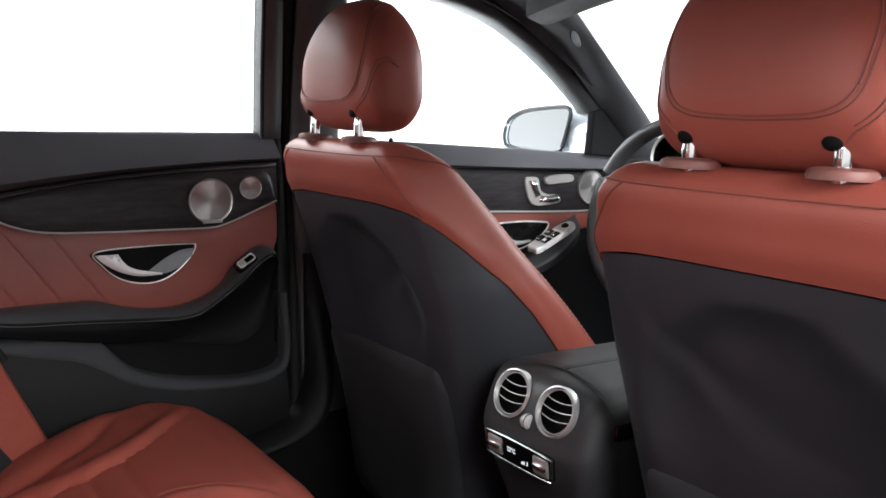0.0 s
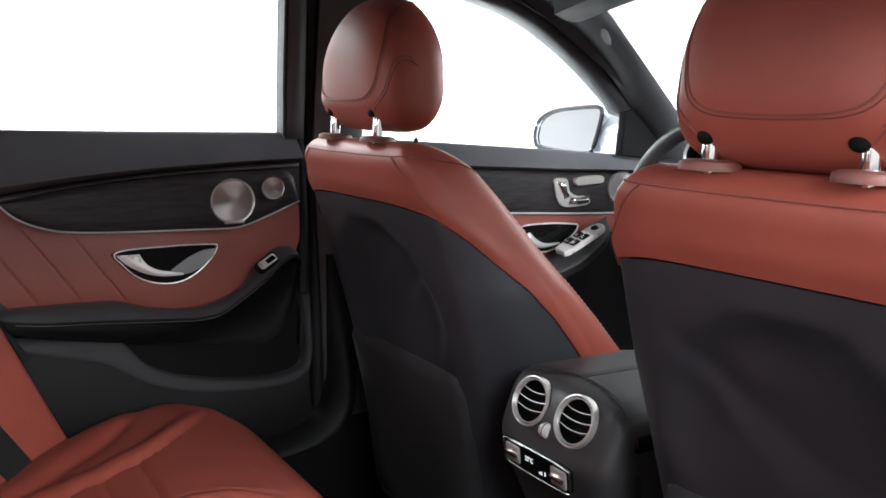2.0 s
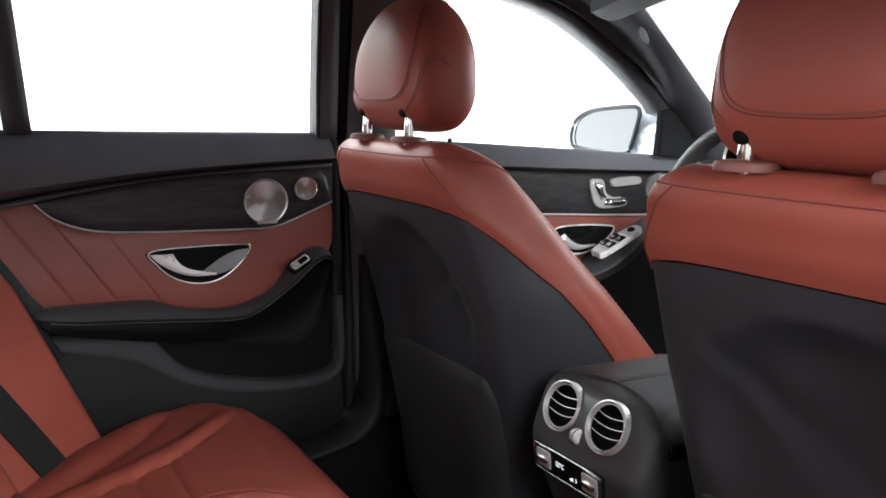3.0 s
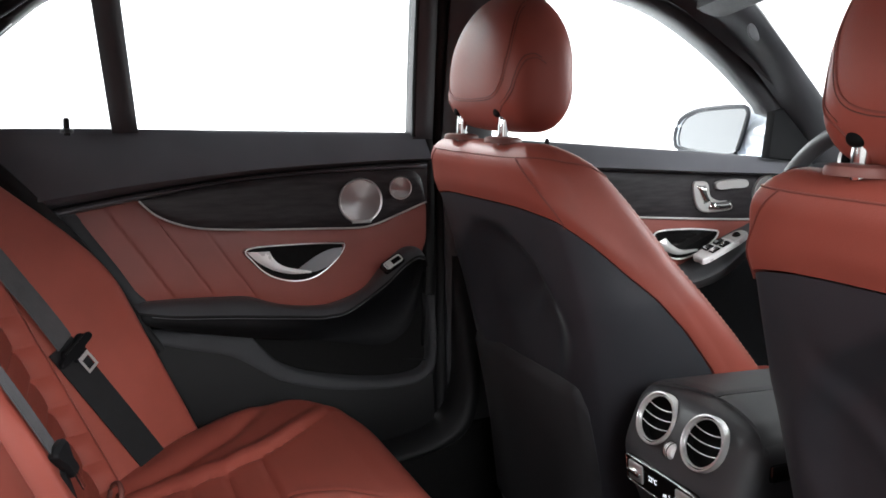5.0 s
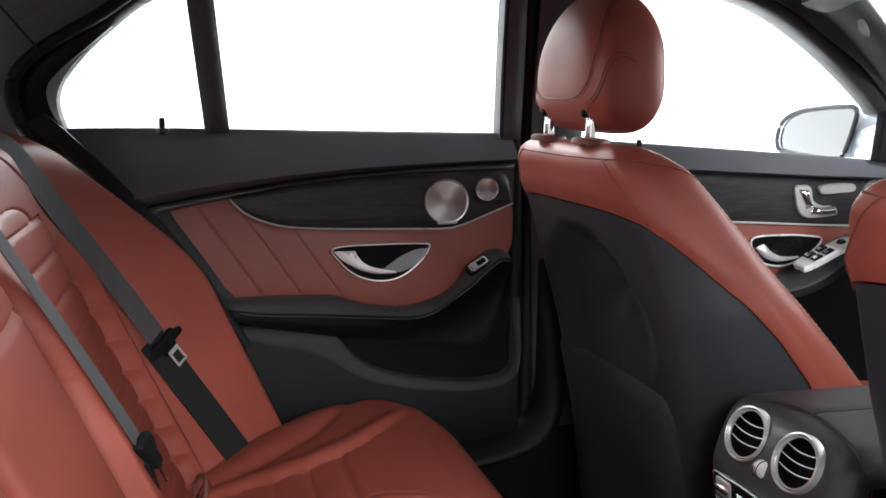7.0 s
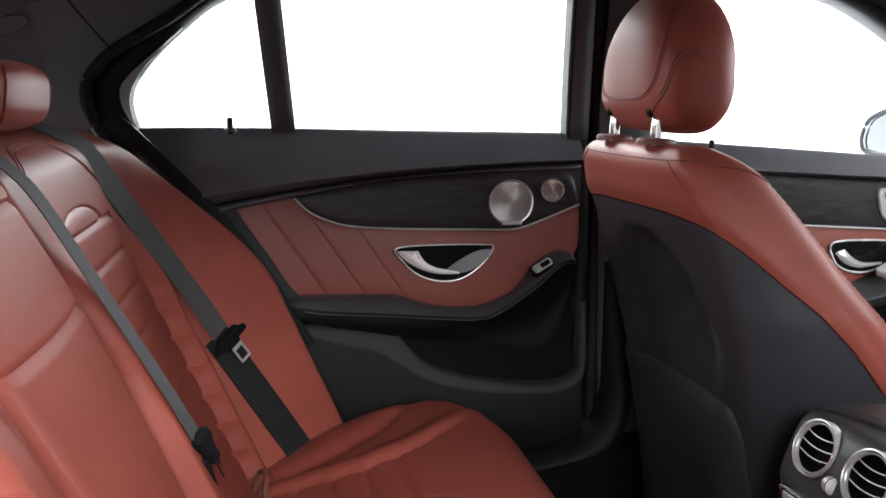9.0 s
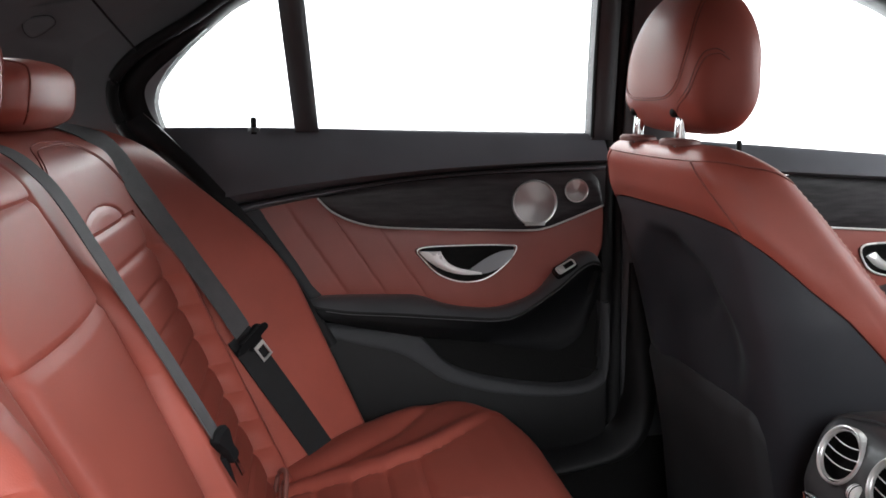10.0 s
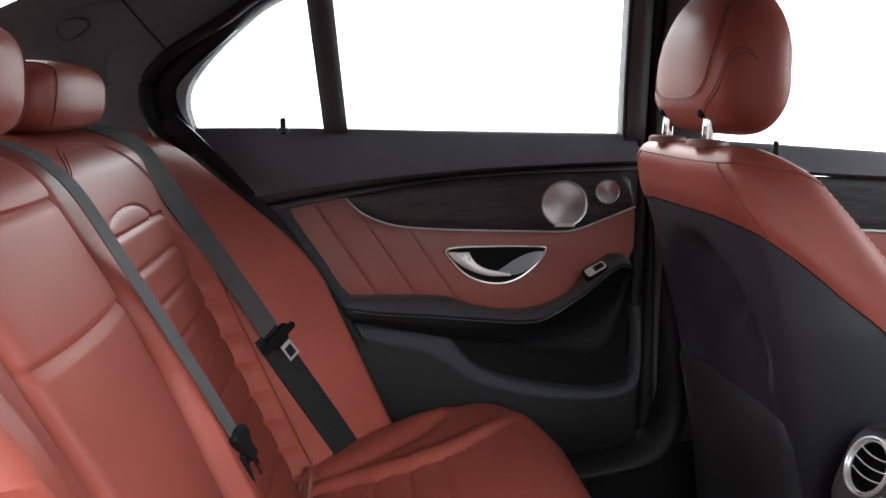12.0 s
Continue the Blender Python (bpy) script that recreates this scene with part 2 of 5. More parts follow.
tagged(ground, "seamless white studio floor rising into a backdrop", "floor", kind="structure")

# ---- car body: floor, roof, pillars ----
def lean(y, z, out=0.0):
    """A point of the left window plane, which leans inwards above the sill."""
    return Vector((-0.70 - out + 0.25 * max(0.0, z - 0.83), y, z))


floor = part("floor", box((-0.72, -0.75, -0.03), (0.72, 1.25, 0.0), 0.004), CARPET)
tagged(floor, "black carpeted car floor", "floor", kind="structure")
tunnel = part("floor_tunnel", sheet(lambda u, v: (0.14 * math.cos(math.pi * (1 - u)) * (1.0 if 0.05 < u < 0.95 else 1.25), -0.6 + 1.8 * v,
                                                 0.17 * math.sin(math.pi * u) ** 0.6), 24, 4), CARPET)
tagged(tunnel, "black carpeted centre tunnel of the floor", "floor", kind="structure")


def roof_skin(u, v):
    y = -1.25 + 1.85 * v
    x = -0.60 + 1.20 * u
    return (x, y, 1.075 + 0.075 * (1 - abs(2 * u - 1) ** 2.4) + 0.03 * (1 - (2 * v - 1) ** 2) - 0.05 * sm((0.2 - v) / 0.2))


ceiling = part("ceiling", sheet(roof_skin, 24, 24, (0, 0, 0.05)), LINING)
tagged(ceiling, "dark grey cloth headliner", "ceiling", kind="structure")

# left pillars
WIN_IN = [(-0.692, 0.835), (-0.700, 0.868), (-0.697, 0.895), (-0.684, 0.918), (-0.655, 0.952), (-0.613, 0.990), (-0.559, 1.030),
          (-0.48, 1.058), (-0.36, 1.075), (-0.15, 1.088), (0.0, 1.090)]
WIN_OUT = [(-0.735, 0.820), (-0.758, 0.864), (-0.755, 0.910), (-0.722, 0.948), (-0.675, 0.978), (-0.628, 1.005), (-0.565, 1.046),
           (-0.48, 1.075), (-0.36, 1.095), (-0.15, 1.108), (0.05, 1.112)]


def c_skin(u, v):
    """Trim from the rear door's seal back and up to the roof and the parcel shelf."""
    y, z = spline([(p[0], p[1], 0) for p in WIN_OUT[:9]], 41)[round(v * 40)][:2]
    q = lean(y, z)
    far = Vector((-0.52, -1.18 + 0.55 * v ** 1.5, 0.82 + 0.30 * v))
    return q.lerp(far, u) + Vector((0.05 * math.sin(math.pi * u) * -1, 0, 0))


c_pillar = part("wall_c_pillar", sheet(c_skin, 12, 40, (-0.04, 0, 0.0)), LINING)
tagged(c_pillar, "dark grey rear roof pillar trim", "pillar", kind="structure")
part("seam", tube([(-0.530, -0.778, 1.055), (-0.559, -0.759, 1.023), (-0.600, -0.736, 0.987), (-0.640, -0.716, 0.957), (-0.655, -0.710, 0.948)], 0.0018, 20, 6), RUBBER, c_pillar, "dark joint line")
HOOK = [(-0.603, -0.862, 0.994), (-0.607, -0.864, 0.981), (-0.615, -0.857, 0.972), (-0.616, -0.843, 0.977), (-0.616, -0.829, 0.987), (-0.612, -0.822, 0.994), (-0.605, -0.827, 1.001), (-0.602, -0.845, 1.000)]
hook = part("hook_cover", plate(HOOK, (0.006, 0.003, -0.002), 0.002, 40), LINING, c_pillar, "small grey clip cover")
part("joint", tube([Vector(p) + Vector((0.003, 0.0015, -0.001)) for p in HOOK], 0.0012, 48, 6, True), RUBBER, hook, "dark joint round the cover")

shelf = part("wall_parcel_shelf", box((-0.66, -1.30, 0.79), (0.66, -0.80, 0.82), 0.008), LINING)
tagged(shelf, "dark cloth parcel shelf behind the rear bench", "shelf", kind="structure")
back_wall = part("wall_rear", box((-0.70, -1.34, 0.0), (0.70, -1.30, 0.84), 0.01), LINING)
tagged(back_wall, "dark plain panel closing the cabin at the back", "wall", kind="structure")
firewall = part("wall_front", box((-0.75, 1.25, -0.03), (0.75, 1.29, 0.74), 0.01), CARPET)
tagged(firewall, "dark plain bulkhead closing the cabin in front", "wall", kind="structure")

# B-pillar: upper trim leaning inwards, lower trim that sweeps into the sill
b_pillar = part("wall_b_pillar", sheet(lambda u, v: lean(table(u, (0, 0.091), (1, 0.190)) - 0.024 * v, 0.28 + 0.83 * v) +
                                       Vector((0.018 * math.sin(math.pi * u) ** 0.5, 0, 0)), 12, 20, (-0.05, 0, 0)), SOFT)
tagged(b_pillar, "black trim of the door pillar beside the front seat", "pillar", kind="structure")
b_low = part("wall_sill_trim", strip([(-0.680, 0.091, 0.60), (-0.675, 0.091, 0.45), (-0.675, 0.090, 0.36), (-0.675, 0.073, 0.305), (-0.68, 0.020, 0.270), (-0.69, -0.10, 0.252), (-0.69, -0.40, 0.245)],
                                     [(-0.69, 0.150, 0.60), (-0.69, 0.150, 0.45), (-0.69, 0.148, 0.34), (-0.69, 0.125, 0.272), (-0.69, 0.070, 0.236), (-0.69, -0.10, 0.212), (-0.69, -0.40, 0.205)],
                                     50, 10, lambda u, v: ((0.012 + 0.034 * sm((v - 0.05) / 0.35)) * math.sin(math.pi * u) ** 0.7, 0, 0), (-0.03, 0, 0)), RUBBER)
tagged(b_low, "black plastic sill trim sweeping up into the pillar", "trim", kind="structure")
sill_wall = part("wall_left_sill", box((-0.74, -0.75, -0.02), (-0.705, 1.25, 0.27), 0.01), CARPET)
tagged(sill_wall, "black carpeted sill along the left doors", "wall", kind="structure")
seal = part("trim_door_seal", tube([lean(y, z) + Vector((-0.016, 0, 0)) for y, z in ((0.078, 0.30), (0.080, 0.60), (0.074, 0.83), (0.060, 1.0), (0.054, 1.10))], 0.012, 30, 10), RUBBER)
tagged(seal, "black rubber door seal on the pillar", "seal", kind="structure")
core = part("wall_b_pillar_core", sheet(lambda u, v: lean(0.066 + 0.134 * u - 0.02 * v, 0.20 + 0.93 * v, 0.035), 4, 12, (-0.02, 0, 0)), RUBBER)
tagged(core, "black inside of the door pillar behind the seals", "pillar", kind="structure")
seal2 = part("trim_window_seal", tube([lean(*p) + Vector((0.019, 0, 0)) for p in [(-0.700, 0.793)] + WIN_OUT[:10]], 0.0095, 110, 10), RUBBER)
tagged(seal2, "black rubber seal round the rear window", "seal", kind="structure")

REAR_SEAL = [(-0.725, 0.858), (-0.691, 0.826), (-0.643, 0.776), (-0.594, 0.723), (-0.544, 0.663), (-0.491, 0.584), (-0.450, 0.518), (-0.425, 0.478)]
seal3 = part("trim_rear_opening_seal", strip([(-0.674, y + 0.008 - 0.001 * i, z + 0.004) for i, (y, z) in enumerate(REAR_SEAL)], [(-0.684, y - 0.034 + 0.003 * i, z - 0.020 + 0.002 * i) for i, (y, z) in enumerate(REAR_SEAL)], 60, 8, lambda u, v: (0.008 * math.sin(math.pi * u), 0, 0), (-0.012, 0, 0)), RUBBER)
tagged(seal3, "thick black rubber seal between the bench and the rear door", "seal", kind="structure")

# A-pillar trim between door seal and windscreen
A_IN = [(-0.600, 0.36, 1.100), (-0.605, 0.476, 1.085), (-0.622, 0.594, 1.034), (-0.646, 0.711, 0.963), (-0.674, 0.827, 0.876), (-0.697, 0.915, 0.800), (-0.70, 0.96, 0.74)]
A_OUT = [(-0.515, 0.50, 1.112), (-0.528, 0.57, 1.095), (-0.542, 0.634, 1.061), (-0.556, 0.700, 1.012), (-0.599, 0.830, 0.929), (-0.638, 0.968, 0.832), (-0.66, 1.05, 0.755)]
a_pillar = part("wall_a_pillar", strip(A_IN, A_OUT, 40, 12, lambda u, v: (0.025 * math.sin(math.pi * u) ** 0.6, -0.01 * math.sin(math.pi * u), 0), (-0.03, 0.03, 0)), PILLAR)
tagged(a_pillar, "dark grey windscreen pillar trim", "pillar", kind="structure")
part("airbag_badge", plate([(-0.566, 0.639, 1.025), (-0.564, 0.650, 1.024), (-0.566, 0.663, 1.009), (-0.568, 0.666, 0.996), (-0.570, 0.654, 0.997), (-0.569, 0.641, 1.010)], (0.009, -0.006, 0), 0.001, 24), PILLAR, a_pillar, "small oval cover on the pillar")
roof_edge = part("trim_roof_edge", strip([(-0.61, -0.2, 1.10), (-0.605, 0.1, 1.104), (-0.60, 0.36, 1.10), (-0.605, 0.476, 1.085)],
                                         [(-0.52, -0.2, 1.13), (-0.52, 0.1, 1.13), (-0.52, 0.36, 1.125), (-0.525, 0.56, 1.10)], 24, 6,
                                         lambda u, v: (0, 0, -0.012 * math.sin(math.pi * u)), (0, 0, 0.03)), PILLAR)
tagged(roof_edge, "dark headliner edge above the front door", "trim", kind="structure")
header = part("trim_windscreen_header", sheet(lambda u, v: (-0.54 + 1.08 * u, 0.50 + 0.09 * v, 1.086 - 0.18 * (1.08 * u - 0.54) ** 2 + 0.012 * (2 * v - 1) ** 2), 30, 6, (0, 0, 0.045)), PILLAR)
tagged(header, "dark headliner edge above the windscreen", "trim", kind="structure")
windscreen = part("window_windscreen", sheet(lambda u, v: (-0.62 + 1.24 * u + 0.07 * (2 * u - 1) * (1 - v), 1.10 - 0.52 * v, 0.76 + 0.345 * v), 8, 8, (0, 0.003, 0.004)), GLASS)
tagged(windscreen, "clear windscreen", "window", kind="structure")
windscreen.visible_shadow = False

# right side: plain panels, the rear door opening left open to the studio
wall_right = part("wall_right_front", box((0.70, 0.12, -0.02), (0.76, 1.25, 0.79), 0.01), SOFT)
tagged(wall_right, "plain black inner panel of the far side", "wall", kind="structure")
# out of view; its top edge keeps low side light off the seat shell
sill_right = part("wall_right_light_block", box((0.66, -0.90, -0.10), (0.74, 0.12, 0.73), 0.02), SOFT)
tagged(sill_right, "unseen plain black door panel, its height set to block low light", "wall", kind="structure")
# out of view and set low, to shade the near headrest and far door
rail_right = part("trim_right_roof_rail", box((0.60, -1.10, 0.970), (0.68, 0.60, 1.12), 0.015), LINING)
tagged(rail_right, "unseen plain dark roof rail, lowered over the doorway to block light", "trim", kind="structure")
wall_right_b = part("wall_right_pillar", box((0.66, 0.10, -0.02), (0.74, 0.20, 1.11), 0.01), SOFT)
tagged(wall_right_b, "plain black door pillar of the far side", "pillar", kind="structure")
wall_right_c = part("wall_right_rear", box((0.68, -1.30, -0.02), (0.74, -0.86, 1.08), 0.02), LINING)
tagged(wall_right_c, "plain dark rear panel of the far side", "wall", kind="structure")


# ---- front seats ----
def seat_rear(z):
    return table(z, (0.20, 0.105), (0.35, 0.088), (0.50, 0.062), (0.60, 0.040), (0.70, 0.0135), (0.742, -0.001), (0.835, -0.032))


def seat_front(z):
    return table(z, (0.20, 0.40), (0.42, 0.425), (0.498, 0.380), (0.56, 0.322), (0.619, 0.262), (0.676, 0.203), (0.727, 0.158), (0.792, 0.100), (0.835, 0.055))


def seat_half(z):
    return table(z, (0.20, 0.20), (0.40, 0.215), (0.50, 0.228), (0.62, 0.231), (0.70, 0.223), (0.75, 0.213), (0.78, 0.203), (0.80, 0.196), (0.835, 0.180))


TOP = 0.826


def seat_skin(g, z, inset=0.0, inward=1):
    """The backrest's skin at the angle g round it (0: inboard, 90: front) and the height z, about the seat's middle."""
    w, r, f = seat_half(z) - inset, seat_rear(z) + inset, seat_front(z) - inset
    c, s = math.cos(g), math.sin(g)
    k = 2 / 4.4
    x = w * math.copysign(abs(c) ** k, c)
    y = (r + f) / 2 + (f - r) / 2 * math.copysign(abs(s) ** k, s)
    if s > 0:  # the front is hollow between the side bolsters
        y -= 0.45 * (f - r) * sm((0.80 - abs(x) / w) / 0.4) * sm((z - 0.25) / 0.1) * sm((TOP - 0.03 - z) / 0.10)
    if s < 0:  # the back is dished under the shoulder, with a lip below
        arch = 0.178 * math.sqrt(max(0.0, 1 - (max(0.0, z - 0.56) / 0.150) ** 2)) - 0.25 * max(0.0, 0.56 - z)
        xi = x * inward
        y += 0.021 * sm((arch - abs(x)) / (0.088 - 0.028 * max(-1.0, min(1.0, xi / 0.08)))) * sm((z - 0.43) / 0.16)
        # a slack crease slants across the dish towards the tunnel side
        fold = z - 0.566 - 0.85 * max(0.0, xi - 0.02) + 0.25 * min(0.0, xi - 0.02)
        reach = sm((xi + 0.06) / 0.08) * sm((0.160 - xi) / 0.08)
        y += reach * (0.004 * math.exp(-((fold - 0.012) / 0.016) ** 2) - 0.0022 * math.exp(-((fold + 0.018) / 0.016) ** 2))
        y += 0.012 * sm((abs(x) - w * 0.86) / (w * 0.14))
    return Vector((x, y, z))


def seat_mesh(inward):
    bm = bmesh.new()
    n = 160
    levels = [(0.20 + (0.784 - 0.20) * i / 90, 0.0) for i in range(91)]
    for i in range(1, 11):
        a = math.pi / 2 * i / 10
        levels.append((0.784 + 0.042 * math.sin(a), 0.040 * (1 - math.cos(a))))
    rows = [[bm.verts.new(seat_skin(2 * math.pi * j / n, z, e, inward)) for j in range(n)] for z, e in levels]
    quads(bm, rows, True)
    bm.faces.new(rows[0])
    top = bm.faces.new(rows[-1])
    bmesh.ops.poke(bm, faces=[top])
    return bm


def border(y):
    """The height of the seam between the leather and the hard shell, which sweeps down along the side."""
    return table(y, (-0.03, 0.762), (-0.004, 0.745), (0.005, 0.738), (0.023, 0.7265), (0.052, 0.704), (0.10, 0.6635), (0.145, 0.629), (0.195, 0.580), (0.241, 0.523), (0.28, 0.460),
                 (0.31, 0.40), (0.40, 0.20))


def border_cut(bm, upper):
    """Keeps the leather above the border, or the shell below it, and turns the cut edge inwards."""
    for v in bm.verts:
        v.co.z -= border(v.co.y)
    bmesh.ops.bisect_plane(bm, geom=bm.verts[:] + bm.edges[:] + bm.faces[:], plane_co=(0, 0, 0.0004 if upper else -0.0012), plane_no=(0, 0, 1),
                           clear_inner=upper, clear_outer=not upper)
    for v in bm.verts:
        d = v.co.z
        v.co.z += border(v.co.y)
        if upper:  # the leather is padded, with a soft roll along the border
            v.co += Vector((v.co.x, v.co.y - 0.12, 0)).normalized() * (0.0012 + 0.0035 * math.exp(-((d - 0.014) / 0.012) ** 2))
    rim = [e for e in bm.edges if e.is_boundary]
    lip = [v for v in bmesh.ops.extrude_edge_only(bm, edges=rim)["geom"] if isinstance(v, bmesh.types.BMVert)]
    for v in lip:
        v.co -= Vector((v.co.x, v.co.y - 0.12, 0)).normalized() * 0.010
    return bm


def skin_line(pairs, n=50, out=0.0006):
    """A curve on the backrest's skin through (angle in degrees, height)."""
    pts = spline([(g, z * 1000, 0) for g, z in pairs], n)
    res = []
    for p in pts:
        q = seat_skin(radians(p.x), p.y / 1000, 0.040 * (1 - math.sqrt(max(0, 1 - max(0, (p.y / 1000 - 0.784) / 0.0421) ** 2))))
        res.append(q + Vector((q.x, q.y - 0.1, 0)).normalized() * (out + 0.0036 * math.exp(-((q.z - border(q.y) - 0.014) / 0.012) ** 2)))
    return res


def move(bm, at):
    bmesh.ops.translate(bm, verts=bm.verts, vec=at)
    return bm


def front_seat(at):
    seat = thing("front_seat", at, "front car seat in red leather with black hard back shell", "car seat", "front seats")
    o = Vector(at)
    inward = 1 if o.x < 0 else -1
    back = part("backrest", move(border_cut(seat_mesh(inward), True), o), LEATHER, seat, "red leather backrest with side bolsters")
    shell = part("back_shell", move(border_cut(seat_mesh(inward), False), o), SHELL, seat, "black moulded shell on the back")

    def pocket(u, v):
        t = 2 * u - 1
        corner = max(0.0, abs(t) - 0.86) / 0.14
        x, z = 0.176 * t, 0.22 + (0.281 - 0.024 * (1 - math.sqrt(1 - corner ** 2))) * v
        g = -math.acos(min(1, (abs(x) / seat_half(z)) ** 2.2))
        y = seat_skin(g, z).y
        return o + Vector((x, y - 0.006 + 0.005 * sm((abs(t) - 0.95) / 0.05) + 0.005 * sm((v - 0.965) / 0.035), z))
    part("map_pocket", sheet(pocket, 40, 24, (0, 0.012, 0)), MATTE, shell, "flat black panel low on the seat back")
    # seams
    for side in (1, -1):
        def turn(g):
            return g if side > 0 else 180 - g
        across = [(turn(g), z) for g, z in ((272 if side > 0 else 268, 0.808), (300, 0.809), (320, 0.810), (335, 0.809), (352, 0.806), (372, 0.798), (390, 0.785))]
        part("seam", tube([o + p for p in skin_line(across, 60, 0.0016)], 0.0011), SEAM, back, "stitched seam")
        down = [(turn(g), z) for g, z in ((300, 0.809), (308, 0.786), (315, 0.766), (320, 0.748), (323, 0.733), (324, 0.722))]
        part("seam", tube([o + p for p in skin_line(down, 30, 0.0016)], 0.0011), SEAM, back, "stitched seam")
        edge = [(turn(g), z) for g, z in ((400, 0.80), (402, 0.76), (402, 0.70), (402, 0.62), (402, 0.54), (402, 0.44), (402, 0.36))]
        part("stitching", stitches([o + p for p in skin_line(edge, 60, 0.0018)], 60, 0.0045, 0.0005), STITCH, back, "pale contrast stitching", kind="stuff")
    # headrest
    at_h = o + Vector((0, 0.0422, 0.917))

    def shape(p):
        return (p.x * (1 - 0.23 * (max(0, p.z) / 0.09) ** 2), p.y + 0.04 * p.z, p.z + 0.055 * p.y - 0.008 * sm(-p.z / 0.07) * sm((p.y + 0.015) / 0.05))
    bm, skin = quadric(0.1165, 0.0597, 0.1134, 3.77, at_h, shape, 22, 2.17, 1.7, 0.0774)
    head = part("headrest", bm, LEATHER, seat, "padded red leather headrest")

    def head_point(q, out=0.0):
        """A point of the headrest from its place on a cube of half width 1."""
        p = skin((q[0] * 0.1165, q[1] * 0.0597, q[2] * (0.1134 if q[2] > 0 else 0.0774)))
        return p + (p - at_h).normalized() * out

    def on_head(pts, r=0.0010, n=60):
        part("seam", tube([head_point(q, 0.0003) for q in spline(pts, n)], r), SEAM, head, "stitched seam")
    for side in (1, -1):
        edge = [(0.66, 0.6, 1.0), (0.78, 0.15, 1.0), (0.96, -0.42, 0.97), (0.96, -0.72, 0.68), (0.95, -0.90, 0.37), (0.90, -1.0, 0.12), (0.81, -1.0, -0.11), (0.68, -1.0, -0.28), (0.50, -1.0, -0.37), (0.25, -1.0, -0.40), (0.0, -1.0, -0.41)]
        on_head([(side * x, y, z) for x, y, z in edge])
        part("stitching", stitches([head_point((side * x * 1.05, y, z - 0.05), 0.0003) for x, y, z in edge[1:]], 74, 0.0030, 0.0006), RED_THREAD, head, "dark stitching", kind="stuff")
        arch = [(1, -0.04, 0.11), (1, -0.12, 0.14), (1, -0.25, 0.18), (1, -0.40, 0.18), (1, -0.53, 0.16), (1, -0.65, 0.08), (1, -0.75, -0.06), (1, -0.83, -0.27), (1, -0.95, -0.45), (0.88, -1, -0.62), (0.84, -1, -0.78)]
        on_head([(side * x, y, z) for x, y, z in arch])
        part("stitching", stitches([head_point((side * x, y - 0.05, z + 0.05), 0.0003) for x, y, z in arch[1:10]], 40, 0.0028, 0.0006), RED_THREAD, head, "dark stitching", kind="stuff")
        base = o + Vector((side * 0.071, 0, 0.823))
        post = part("headrest_post", tube([base + Vector((0, 0.001, -0.02)), base + Vector((0, 0.001, 0.020)), base + Vector((0, 0.004, 0.042)), base + Vector((0, 0.014, 0.058))], 0.0072, 10, 14), POLISH, seat, "chrome headrest post")
        part("collar", lathe([(0.009, 0.0055), (0.020, 0.005), (0.0245, 0.0032), (0.0260, 0.0), (0.0255, -0.004)], base + Vector((0, 0.001, 0.0050)), (0, 0.05, 1), 28), COLLAR, post, "red plastic guide collar")
        # a solid near-black lump stands for the shaded post hole
        hole = head_point((side * 0.75 - 0.03, -0.97, -0.80), -0.0030)
        part("socket", quadric(0.0090, 0.0060, 0.0070, 2, hole, None, 6)[0], VOID, head, "near-black lump for the shade in the post hole")
    # cushion and base
    bm, _ = quadric(0.238, 0.27, 0.085, 4.0, o + Vector((0, 0.60, 0.255)), lambda p: (p.x, p.y, p.z + 0.03 * sm((abs(p.x) - 0.14) / 0.08) * (p.z > 0)))
    part("cushion", bm, LEATHER, seat, "red leather seat cushion")
    part("seat_base", box(o + Vector((-0.22, 0.22, 0.06)), o + Vector((0.22, 0.78, 0.24)), 0.02), HARD, seat, "black seat base")
    for x in (-0.19, 0.19):
        rail = part("rail", box(o + Vector((x - 0.02, 0.12, 0.0)), o + Vector((x + 0.02, 0.80, 0.062)), 0.005), HARD, seat, "dark floor rail")
        part("bolt", lathe([(0.0, 0.012), (0.010, 0.010), (0.012, 0.0)], o + Vector((x, 0.145, 0.061)), (0, 0, 1), 12), CHROME, rail, "rail bolt")
    return seat


front_seat((-0.37, 0, 0))
passenger = front_seat((0.37, 0, 0))
for ob in passenger.children:  # its headrest is pushed further down
    if ob.name.startswith("headrest") and not ob.name.startswith("headrest_post"):
        ob.location.z -= 0.014


# ---- rear bench ----
def bench_back(x, z):
    a = abs(x)
    return -0.58 - 0.43 * (z - 0.435) + 0.18 * sm((0.92 - z) / 0.33) * (0.75 * min(1, max(0, (a - 0.545) / 0.10)) + 0.25 * sm((a - 0.545) / 0.10))


def bench_panel(x0, x1, z0, z1, relief, nx, nz, edge=0.022, top_round=0.05):
    """A padded part of the bench's back between two sides; relief(x, z) is pushed forwards."""
    def fn(u, v):
        z = z0 + (z1 - z0) * v
        a, b = (q(z) if callable(q) else q for q in (x0, x1))
        x = a + (b - a) * u
        y = bench_back(x, z) + relief(x, z)
        y -= edge * (1 - math.sqrt(max(0.0, 1 - max(0, 1 - (min(u, 1 - u) * (b - a)) / 0.022) ** 2)))
        over = max(0.0, (z - (z1 - top_round)) / top_round)
        y -= top_round * 1.6 * (1 - math.sqrt(max(0.0, 1 - over ** 2)))
        return (x, y, z)
    return sheet(fn, nx, nz, (0, -0.12, 0))


